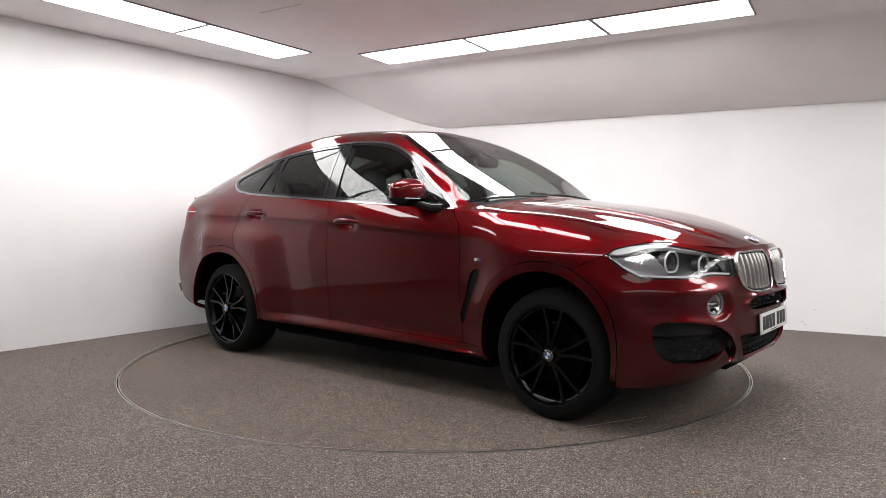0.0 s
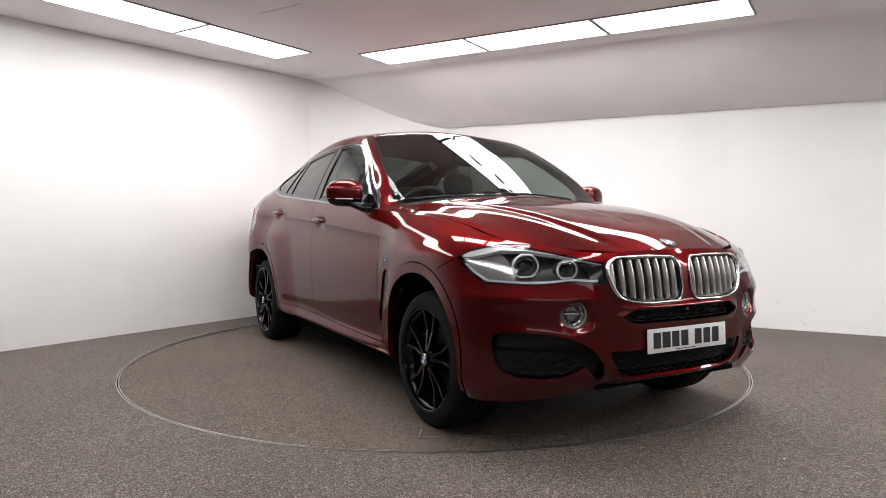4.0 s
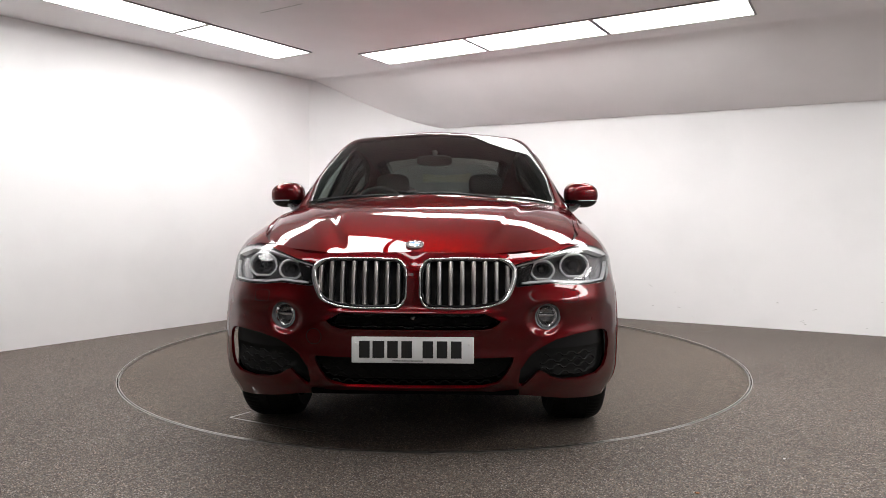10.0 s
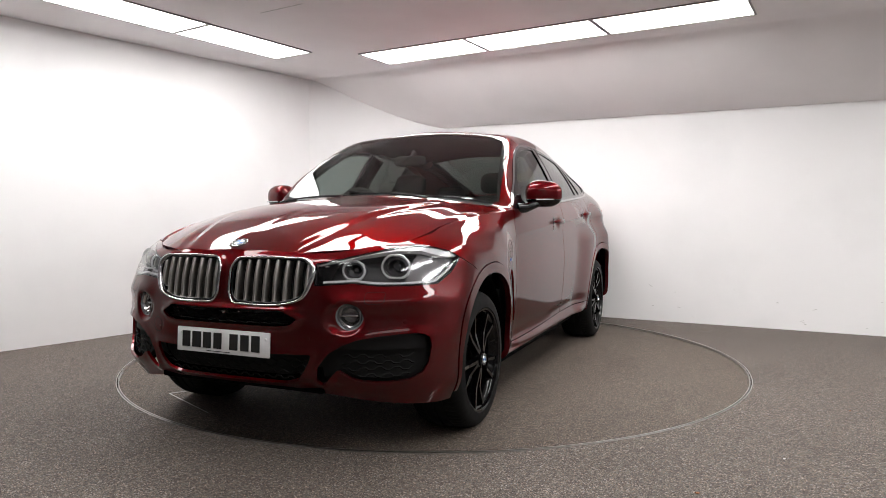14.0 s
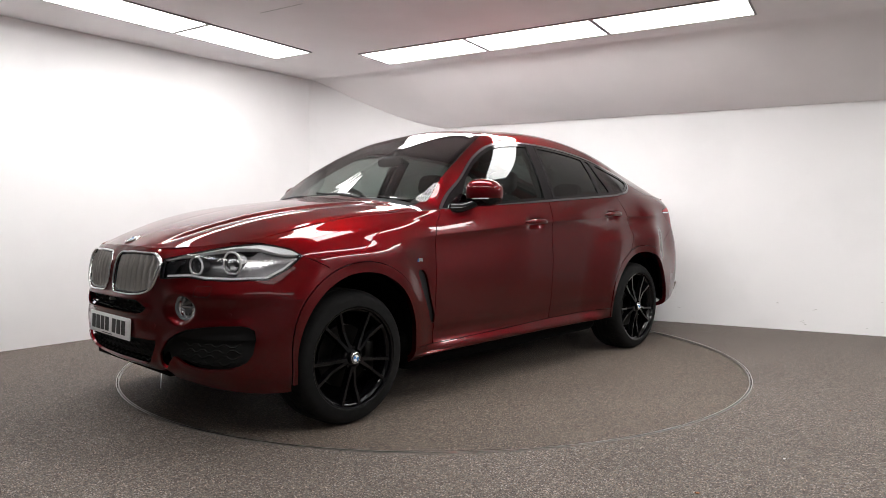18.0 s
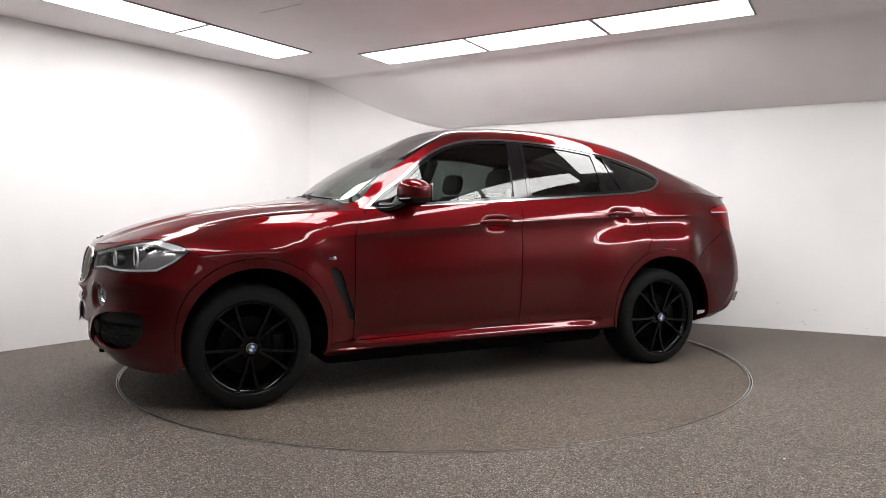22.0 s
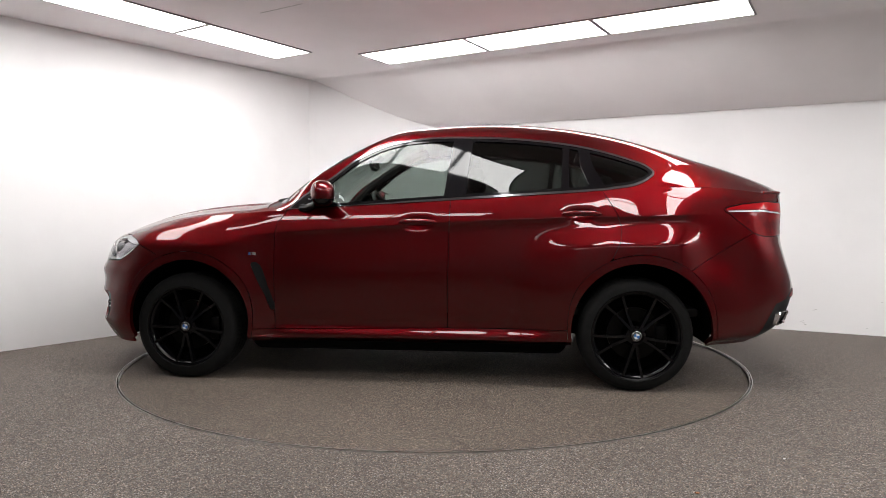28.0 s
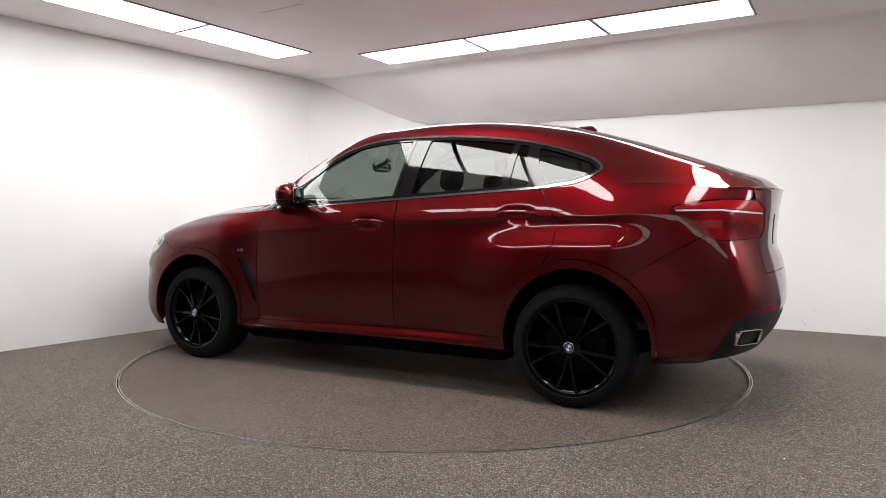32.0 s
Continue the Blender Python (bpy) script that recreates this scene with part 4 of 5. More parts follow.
def red_lens():
    m = Mat("red_lamp_lens", (0.09, 0.002, 0.004), 0.3, 0.0, Coat_Weight=0.22, Coat_Roughness=0.02, Specular_IOR_Level=0.05)
    m.base(m.ramp(m.noise(9, 2), [(0.35, (0.09, 0.001, 0.003)), (0.65, (0.24, 0.003, 0.006))]))
    return m.m


RED_LENS = red_lens()
RED_BRIGHT = Mat("bright_red_light_guide", (0.34, 0.004, 0.008), 0.3, 0.0, Coat_Weight=0.22, Specular_IOR_Level=0.05).m


def rim_only(skin, depth):
    t = skin.thick(depth)
    return Skin(t.v, t.f[len(skin.f):], t.n)


def basis(p, n, up=Vector((0, 0, 1))):
    """A pose at p whose z looks along n and whose y leans towards up."""
    z = n.normalized()
    x = up.cross(z).normalized()
    y = z.cross(x)
    m = Matrix((x, y, z)).transposed().to_4x4()
    m.translation = p
    return m


def roundel(parent, m, r, name="roundel"):
    """A small round badge: dark ring, silver rim, quarters in blue and white."""
    def turned(prof, steps=28):
        return lathe(prof, steps, m)
    base = part(name, turned([(0.0001, 0.0), (r, 0.0), (r, 0.004), (r * 0.97, 0.005), (0.0001, 0.005)]), INK, parent, "round enamel badge")
    part("badge_ring", turned([(r * 0.92, 0.005), (r * 0.94, 0.0075), (r, 0.006), (r * 1.01, 0.0)]), CHROME, base)
    part("badge_ring", turned([(r * 0.55, 0.0052), (r * 0.57, 0.0065), (r * 0.61, 0.0065), (r * 0.63, 0.0052)]), CHROME, base)
    for q in range(4):
        b = bmesh.new()
        a0 = math.pi / 2 * q
        low = [(0, 0)] + [(r * 0.56 * math.cos(a0 + math.pi / 2 * i / 6), r * 0.56 * math.sin(a0 + math.pi / 2 * i / 6)) for i in range(7)]
        b = prism(low, 0.0045, 0.0065)
        bmesh.ops.transform(b, matrix=m, verts=b.verts)
        part("badge_quarter", b, ENAMEL_WHITE if q % 2 == 0 else ENAMEL_BLUE, base, smooth=0)
    for k in range(3):
        a = radians(130 - 40 * k)
        b = box_bm((r * 0.2, r * 0.22, 0.002), m @ Matrix.Translation((r * 0.77 * math.cos(a), r * 0.77 * math.sin(a), 0.006)) @ Matrix.Rotation(a - math.pi / 2, 4, "Z"))
        part("badge_mark", b, CHROME, base, smooth=0)
    return base


def strip(points, normals, width, height):
    """A raised strip along points lying on a surface."""
    b = bmesh.new()
    rings = []
    pts = [Vector(p) for p in points]
    for i, p in enumerate(pts):
        t = (pts[min(i + 1, len(pts) - 1)] - pts[max(i - 1, 0)]).normalized()
        n = normals[i]
        s = t.cross(n).normalized()
        w = width[i] if isinstance(width, list) else width
        rings.append([b.verts.new(p + s * w * u + n * height * h) for u, h in ((-0.5, -0.5), (-0.5, 0.5), (-0.2, 1), (0.2, 1), (0.5, 0.5), (0.5, -0.5))])
    for p, q in zip(rings, rings[1:]):
        for k in range(5):
            b.faces.new((p[k], p[k + 1], q[k + 1], q[k]))
    b.faces.new(rings[0])
    b.faces.new(rings[-1][::-1])
    return b


def inside_span(field, y, lo, hi, x=0.8, n=90):
    """The heights between which a line at y lies inside a front outline."""
    zs = np.linspace(lo, hi, n)
    f = field(np.array([(x, y, z) for z in zs]))
    ok = zs[f < 0]
    return (ok[0], ok[-1]) if len(ok) else None


def kidneys():
    for side in (1, -1):
        grille = new("kidney_grille")
        grille.parent = car
        grille["label"] = "chrome-framed radiator grille with upright silver bars"
        ring, ring_in = [], []
        mid = KIDNEY.mean(0)
        for y, z in KIDNEY:
            q, n = on_face(side * y, z)
            ring.append(shift(q) + Vector((0.004, 0, 0)))
            q, n = on_face(side * (mid[0] + (y - mid[0]) * 0.955), mid[1] + (z - mid[1]) * 0.92)
            ring_in.append(shift(q) + Vector((-0.004, 0, 0)))
        outer = [0.0052 + 0.006 * smoothstep(0.36, 0.43, np.array(y)).item() for y, z in KIDNEY]
        part("grille_frame", tube(ring, outer, 12, closed=True), CHROME, grille, "polished chrome frame", smooth=60)
        part("grille_inner_frame", tube(ring_in, 0.006, 8, closed=True), GLOSS_BLACK, grille, smooth=60)
        for k in range(8):
            y = 0.062 + 0.049 * k
            span = inside_span(lambda v: f_kid(v) + 0.004, y, 0.66, 0.92)
            if not span or span[1] - span[0] < 0.03:
                continue
            b = bmesh.new()
            rings = []
            for i in range(9):
                z = span[0] + (span[1] - span[0]) * i / 8
                p, n = on_face(side * y, z)
                lift = 0.004 * math.sin(math.pi * i / 8)
                x0 = p.x + lift
                q = Vector((OX, OY, 0))
                rings.append([b.verts.new(q + Vector(c)) for c in ((x0 - 0.040, side * y - 0.010, z), (x0 - 0.008, side * y - 0.0095, z), (x0 - 0.001, side * y - 0.005, z), (x0, side * y, z), (x0 - 0.001, side * y + 0.005, z), (x0 - 0.008, side * y + 0.0095, z), (x0 - 0.040, side * y + 0.010, z))])
            for p, q in zip(rings, rings[1:]):
                for j in range(6):
                    b.faces.new((p[j], p[j + 1], q[j + 1], q[j]))
            part("grille_bar", b, SATIN, grille, smooth=50)


kidneys()


def meshes_in_intakes():
    """Wavy bars of the honeycomb inserts."""
    for name, field, rows, span in (("intake_bar", f_iu, (0.600, 0.622, 0.645), 0.36), ("intake_bar", f_il, (0.36, 0.387, 0.414, 0.441), 0.42)):
        for r, z0 in enumerate(rows):
            ys = np.linspace(-span, span, 97)
            zs = z0 + 0.006 * np.clip(np.sin(ys * 105 + math.pi * r) * 2, -1, 1)
            ok = field(np.array([(0.8, y, z) for y, z in zip(ys, zs)])) < -0.004
            pts = []
            for y, z, o in zip(ys, zs, ok):
                if o:
                    p, n = on_face(y, z)
                    pts.append(shift(p) + Vector((-0.028, 0, 0)))
            if len(pts) > 4:
                part(name, tube(pts, 0.0036, 5), INTAKE, car)
    for side in (1, -1):
        for r, z0 in enumerate((0.383, 0.41, 0.437, 0.464)):
            ys = np.linspace(0.50, 0.90, 60)
            zs = z0 + 0.006 * np.clip(np.sin(ys * 95 + math.pi * r) * 2, -1, 1)
            ok = f_vent(np.array([(0.7, y, z) for y, z in zip(ys, zs)])) < -0.012
            ok &= (ys > 0.56) & (ys < 0.84)
            pts = []
            for y, z, o in zip(ys, zs, ok):
                if o:
                    p, n = on_face(side * y, z)
                    pts.append(shift(p, n, -0.026))
            if len(pts) > 4:
                part("intake_bar", tube(pts, 0.0038, 5), INTAKE, car)
        # smooth hood in the upper half of the side intake
        s = half(LOWER_SKIN, side).where(lambda v: np.maximum(f_vent(v) + 0.004, 0.492 - v[:, 2])).where(lambda v: 0.35 - v[:, 0])
        s.moved(-0.028).thick(0.02).build("intake_hood", BLACK_PLASTIC, car)
    p, n = on_face(0.0, 0.642)
    part("front_camera", lathe([(0.0001, 0.012), (0.005, 0.011), (0.009, 0.006), (0.010, -0.03)], 20, basis(shift(p, n, -0.012), Vector((1, 0, 0)))), SATIN, car, "small round front camera")


meshes_in_intakes()


def plates():
    for x, z, mat, name, d in ((0.873, 0.510, WHITE_PLATE, "white", 1), (-3.935, 1.015, YELLOW_PLATE, "yellow", -1)):
        m = Matrix.Translation((x + OX, OY, z)) @ Matrix.Rotation(radians(-3 * d), 4, "Y")
        plate = part("number_plate", box_bm((0.008, 0.52, 0.111), m, 0.003), mat, car, name + " plate with dark bars")
        y = -0.205
        for k, w in enumerate((0.045, 0.05, 0.045, 0.045, 0, 0.045, 0.045, 0.045)):
            if w:
                part("plate_bar", box_bm((0.003, w, 0.072), m @ Matrix.Translation((0.0045 * d, y * d + 0.0, 0.002))), INK, plate, smooth=0)
            y += 0.060 if w else 0.03
        for s in (-1, 1):
            part("plate_screw", lathe([(0.0001, 0.004), (0.006, 0.003), (0.007, 0.0)], 12, m @ Matrix.Translation((0.004 * d, 0.24 * s, 0.025)) @ Matrix.Rotation(radians(90 * d), 4, "Y")), WHITE_PLATE, plate)
        b = box_bm((0.002, 0.13, 0.003), m @ Matrix.Translation((0.0045 * d, -0.02, -0.046)))
        part("plate_bar", b, INK, plate, smooth=0)


plates()


def headlamps():
    for side in (1, -1):
        lamp = new("headlamp")
        lamp.parent = car
        lamp["label"] = "clear headlamp with two ringed projectors"
        s = half(LOWER_SKIN, side).where(f_head)
        s.moved(-0.075).build("lamp_housing", LAMP_GREY, lamp)
        rim_only(s, 0.08).build("lamp_wall", LAMP_GREY, lamp)
        s.where(lambda v: f_head(v) + 0.001).moved(0.001).build("lamp_lens", LENS, lamp, "clear plastic lens")
        # bright brow along the top, light guide along the foot
        brow = lambda v: np.interp(np.abs(v[:, 1]), [0.46, 0.6, 0.72, 0.80, 0.9], [0.862, 0.900, 0.925, 0.924, 0.89]) - v[:, 2]
        s.where(lambda v: np.maximum(brow(v), f_head(v) + 0.005)).moved(-0.006).thick(0.02).build("lamp_brow", HALO, lamp, "milky white light brow")
        foot = lambda v: np.maximum(f_head(v) + 0.010, -f_head(v) - 0.019)
        s.where(lambda v: -f_head(v) - 0.004).moved(-0.001).thick(0.01).build("lamp_rim", GLOSS_BLACK, lamp, "black lamp edge")
        s.where(foot).where(lambda v: v[:, 2] - 0.86).where(lambda v: 0.475 - np.abs(v[:, 1])).moved(-0.010).thick(0.015).build("lamp_foot", HALO, lamp, "pale light guide")
        # outer side reflector, dark inner insert
        s.where(lambda v: np.maximum(0.795 - np.abs(v[:, 1]), f_head(v) + 0.010)).moved(-0.032).thick(0.02).build("side_reflector", LAMP_CLEAR, lamp)
        s.where(lambda v: np.maximum(np.abs(v[:, 1]) - 0.512 - (v[:, 2] - 0.82) * 0.4, f_head(v) + 0.005)).moved(-0.022).thick(0.02).build("lamp_insert", GLOSS_BLACK, lamp)
        for y, z, r in ((0.722, 0.848, 0.067), (0.566, 0.834, 0.053)):
            p, n = on_face(side * y, z)
            way = Vector((1.0, side * 0.12, 0.02))
            m = basis(shift((p.x - 0.070, side * y, z)), way)
            part("projector_bowl", lathe([(r * 0.66, 0.008), (r * 0.62, -0.01), (r * 0.55, -0.035), (r * 0.42, -0.04)], 32, m), LAMP_CLEAR, lamp)
            part("projector_lens", lathe([(0.0001, -0.004), (r * 0.25, -0.008), (r * 0.42, -0.020), (r * 0.48, -0.040)], 32, m), BULB, lamp, "dark projector lens")
            ring = []
            for k in range(40):
                a = 2 * math.pi * k / 40
                rr = r * (0.93 + 0.05 * abs(math.cos(a)) ** 4)
                ring.append(m @ Vector((rr * math.cos(a), max(-0.86, min(0.95, math.sin(a))) * rr * 0.90, 0.014)))
            part("halo_ring", tube(ring, 0.0054, 8, closed=True), HALO, lamp, "milky ring light")
            part("halo_base", lathe([(r * 0.66, 0.008), (r * 0.88, 0.004), (r * 0.92, -0.03)], 40, m @ Matrix.Diagonal((1, 0.78, 1, 1))), LAMP_GREY, lamp)


headlamps()


def fog_lamps():
    for side in (1, -1):
        p, n = on_face(side * FOG[0], FOG[1])
        m = basis(shift(p, None), Vector((1, side * 0.35, 0)))
        fog = part("fog_lamp", lathe([(0.062, 0.004), (0.056, 0.002), (0.052, -0.012), (0.050, -0.035), (0.0001, -0.045)], 36, m), LAMP_CLEAR, car, "round fog lamp with chrome ring")
        part("fog_ring", lathe([(0.040, -0.010), (0.045, -0.002), (0.050, -0.006), (0.051, -0.03)], 36, m), CHROME, fog)
        part("fog_reflector", lathe([(0.041, -0.012), (0.030, -0.028), (0.0001, -0.034)], 32, m), FOG_SILVER, fog)
        part("fog_bar", box_bm((0.07, 0.010, 0.008), m @ Matrix.Translation((0, 0.0, -0.016)), 0.002), LAMP_SILVER, fog)
        part("fog_lens", lathe([(0.0001, -0.003), (0.025, -0.005), (0.041, -0.010)], 32, m), LENS, fog)
        # washer flap and towing cover seams, parking sensor
        for (yy, zz), (w, h) in (((0.69, 0.722), (0.075, 0.05)),):
            pts, nn = [], []
            for k in range(29):
                a = 2 * math.pi * k / 28
                ca, sa = math.cos(a), math.sin(a)
                yv = yy + w / 2 * math.copysign(abs(ca) ** 0.4, ca)
                zv = zz + h / 2 * math.copysign(abs(sa) ** 0.4, sa)
                q, nq = on_face(side * yv, zv)
                pts.append(shift(q, nq, 0.0002))
                nn.append(nq)
            part("washer_seam", strip(pts, nn, 0.0022, 0.0006), GAP, car)
        for yy, zz in ((0.42, 0.545), (0.80, 0.615)):
            q, nq = on_face(side * yy, zz)
            part("parking_sensor", lathe([(0.0001, 0.0015), (0.009, 0.001), (0.0105, -0.002)], 18, basis(shift(q), nq)), PAINT, car)
    pts, nn = [], []
    for k in range(33):
        a = 2 * math.pi * k / 32
        q, nq = on_face(-0.434 + 0.034 * math.cos(a), 0.556 + 0.034 * math.sin(a))
        pts.append(shift(q, nq, 0.0002))
        nn.append(nq)
    part("towing_cover_seam", strip(pts, nn, 0.0022, 0.0006), GAP, car)


fog_lamps()


def tail_lamps():
    for side in (1, -1):
        lamp = new("tail_lamp")
        lamp.parent = car
        lamp["label"] = "red tail lamp with a pale light strip"
        s = half(LOWER_SKIN, side).where(lambda v: f_tail(v) + 0.002)
        s.moved(-0.002).thick(0.02).build("tail_lens", RED_LENS, lamp)
        s.where(lambda v: -f_tail(v) - 0.006).moved(-0.0008).thick(0.01).build("lamp_gasket", GLOSS_BLACK, lamp, "black lamp edge")
        line = lambda v: np.abs(v[:, 2] - np.interp(-v[:, 0], [3.45, 3.70, 3.91], [1.108, 1.112, 1.092])) - 0.0045
        s.where(lambda v: np.maximum(line(v), f_tail(v) + 0.012)).moved(0.001).thick(0.003).build("light_strip", HALO, lamp, "pale light strip")
        over = lambda v: np.interp(-v[:, 0], [3.45, 3.70, 3.91], [1.118, 1.122, 1.102]) - v[:, 2]
        s.where(lambda v: np.maximum(over(v), f_tail(v) + 0.010)).moved(0.0006).thick(0.002).build("upper_lens", RED_BRIGHT, lamp, "brighter red upper lens")
        for x0, x1 in ((3.60, 3.74), (3.76, 3.88)):
            block = lambda v: np.maximum(np.maximum(-v[:, 0] - x1 + (v[:, 2] - 1.0) * 0.3, x0 - (v[:, 2] - 1.0) * 0.5 + v[:, 0]), np.abs(v[:, 2] - 1.025) - 0.045)
            s.where(lambda v: np.maximum(block(v), f_tail(v) + 0.018)).moved(-0.0012).build("light_guide", RED_LENS, lamp)


tail_lamps()


def badges():
    p, n = on_top(0.745, 0.0)
    roundel(car, basis(shift(p, n, 0.001), n), 0.041)
    q, nq = on_face(0.0, 1.165, -1)
    roundel(car, basis(shift(q, nq, 0.002), nq), 0.041)
    for side in (1, -1):
        for k, w in enumerate((0.006, 0.006, 0.026)):
            x = -0.448 - (0, 0.012, 0.032)[k]
            q, nq = on_side(x, 0.828, side)
            part("wing_badge", box_bm((w, 0.018, 0.003), basis(shift(q, nq, 0.0015), nq) @ Matrix.Rotation(radians(-8 * side), 4, "Z"), 0.001), ENAMEL_BLUE if k < 1 else CHROME, car, smooth=0)


badges()


def wheel_details():
    for w in [o for o in car.children if o.name.split('.')[0] == 'wheel']:
        roundel(w, Matrix.Translation((0, 0, 0.0005)) @ Matrix.Rotation(radians(20), 4, 'Z'), 0.031)
        for k in range(5):
            a = radians(50 + 72 * k)
            part('wheel_bolt', lathe([(0.0001, -0.018), (0.008, -0.018), (0.010, -0.022), (0.010, -0.04)], 8, Matrix.Translation((0.052 * math.cos(a), 0.052 * math.sin(a), 0.0))), RIM, w)
        part('brake_caliper', box_bm((0.07, 0.16, 0.06), Matrix.Translation((-0.165, 0.02, -0.11)), 0.015), IRON, w)


wheel_details()


def handles():
    for hx, hz in ((-1.565, 1.036), (-2.595, 1.091)):
        for side in (1, -1):
            pts = []
            for k in range(17):
                u = k / 16 * 2 - 1
                x = hx + 0.125 * u
                qa, na = on_side(hx - 0.15, hz, side)
                qb, nb = on_side(hx + 0.15, hz, side)
                y = qa.y + (qb.y - qa.y) * (u * 0.125 + 0.15) / 0.30
                out = 0.006 + 0.027 * (1 - abs(u) ** 3.5)
                pts.append(shift((x, y + side * out, hz + 0.006 * (1 - u * u))))
            b = bmesh.new()
            rings = []
            for k, p in enumerate(pts):
                u = k / 16 * 2 - 1
                h = 0.016 * (1 - abs(u) ** 2.6) ** 0.6 + 0.0015
                d = 0.008 * (1 - abs(u) ** 4) + 0.001
                rings.append([b.verts.new(p + Vector((0, side * d * math.cos(a), h * math.sin(a)))) for a in [2 * math.pi * i / 12 for i in range(12)]])
            for p, q in zip(rings, rings[1:]):
                for i in range(12):
                    b.faces.new((p[i], p[(i + 1) % 12], q[(i + 1) % 12], q[i]))
            b.faces.new(rings[0])
            b.faces.new(rings[-1])
            part("door_handle", b, PAINT, car, smooth=60)


handles()


def blob(size, power, m, cut=None):
    """A rounded box with soft corners."""
    b = bmesh.new()
    bmesh.ops.create_uvsphere(b, u_segments=36, v_segments=24, radius=1.0)
    for v in b.verts:
        c = v.co
        k = (abs(c.x) ** power + abs(c.y) ** power + abs(c.z) ** power) ** (-1 / power)
        v.co = Vector((c.x * k * size[0] / 2, c.y * k * size[1] / 2, c.z * k * size[2] / 2))
    if cut:
        bmesh.ops.bisect_plane(b, geom=list(b.verts) + list(b.edges) + list(b.faces), plane_co=cut[0], plane_no=cut[1], clear_outer=True)
        bmesh.ops.holes_fill(b, edges=[e for e in b.edges if len(e.link_faces) == 1])
    bmesh.ops.transform(b, matrix=m, verts=b.verts)
    return b


def door_mirrors():
    for side in (1, -1):
        mir = new("door_mirror")
        mir.parent = car
        mir["label"] = "door mirror with red cap and black foot"
        m = Matrix.Translation(shift((-0.955, side * 1.005, 1.222))) @ Matrix.Rotation(radians(14 * side), 4, "Z")

        def shaped(b):
            inv = m.inverted()
            for v in b.verts:
                c = inv @ v.co
                t = (c.y * side + 0.11) / 0.22
                c.z *= 1.0 - 0.18 * max(0, t) ** 2 if c.z > 0 else 1.0
                c.x = c.x * (1 - 0.25 * t) if c.x > 0 else c.x
                v.co = m @ c
            return b
        part("mirror_cap", shaped(blob((0.162, 0.235, 0.172), 2.6, m, ((0, 0, -0.038), (0, 0, -1)))), PAINT, mir, smooth=60)
        part("mirror_base", shaped(blob((0.165, 0.238, 0.175), 2.6, m, ((0, 0, -0.040), (0, 0, 1)))), GLOSS_BLACK, mir, smooth=60)
        part("mirror_glass", box_bm((0.004, 0.165, 0.105), m @ Matrix.Translation((-0.0820, 0, -0.004)), 0.0015), MIRROR, mir)
        part("indicator_strip", box_bm((0.01, 0.11, 0.006), m @ Matrix.Translation((0.072, side * 0.01, -0.040)) @ Matrix.Rotation(radians(-6 * side), 4, "Z"), 0.002), HALO, mir)
        part("mirror_foot", tube([shift((-0.79, side * 0.875, 1.125)), shift((-0.845, side * 0.92, 1.128)), shift((-0.90, side * 0.965, 1.150)), shift((-0.93, side * 0.99, 1.175))], [0.034, 0.030, 0.024, 0.03], 12), GLOSS_BLACK, mir)
        # black corner piece at the front of the window
        b = half(UPPER_SKIN, side).where(lambda v: np.maximum(np.maximum(f_day(v) + 0.006, -0.86 - v[:, 0] - (v[:, 2] - 1.16) * 0.9), np.abs(v[:, 0]) - 3)).moved(0.004).thick(0.01)
        b.build("mirror_sail", GLOSS_BLACK, mir)


door_mirrors()


def wipers():
    for x0, y0, x1, y1 in ((-0.475, -0.20, -0.60, -0.70), (-0.475, 0.40, -0.56, -0.10)):
        a, na = on_top(x0, y0)
        pts = []
        for k in range(7):
            t = k / 6
            q, n = on_top(x0 + (x1 - x0) * t + 0.004, y0 + (y1 - y0) * t)
            pts.append(shift(q, n, 0.001 + 0.002 * t))
        w = part("wiper", tube(pts, [0.008, 0.007, 0.006, 0.006, 0.005, 0.004, 0.004], 8), BLACK_PLASTIC, car, "black windscreen wiper")
        bl = []
        for k in range(9):
            t = 0.25 + k / 8 * 0.95
            q, n = on_top(x0 + (x1 - x0) * t - 0.014, y0 + (y1 - y0) * t)
            bl.append(shift(q, n, 0.002))
        part("wiper_blade", tube(bl, 0.0045, 6), BLACK_PLASTIC, w)
        part("wiper_hub", lathe([(0.0001, 0.012), (0.010, 0.011), (0.015, 0.006), (0.016, -0.01)], 16, Matrix.Translation(shift(a, na, -0.006))), BLACK_PLASTIC, w)


wipers()


def fin():
    b = bmesh.new()
    rings = []
    for k in range(10):
        t = k / 9
        x = -2.66 - 0.17 * t
        q, n = on_top(x, 0)
        h = 0.048 * (t ** 0.7) * (1 - smoothstep(0.8, 1.05, np.array(t)).item() * 0.55) + 0.002
        w = 0.026 * (0.45 + 0.55 * math.sin(math.pi * min(1, t * 0.75 + 0.15)))
        rings.append([b.verts.new(shift((x, y * w, q.z - 0.004 + z * h))) for y, z in ((-1, 0), (-0.75, 0.5), (-0.35, 0.92), (0, 1), (0.35, 0.92), (0.75, 0.5), (1, 0))])
    for p, q in zip(rings, rings[1:]):
        for i in range(6):
            b.faces.new((p[i], p[i + 1], q[i + 1], q[i]))
    b.faces.new(rings[0])
    b.faces.new(rings[-1])
    part("roof_aerial", b, PAINT, car, "red shark-fin aerial", smooth=40)


fin()


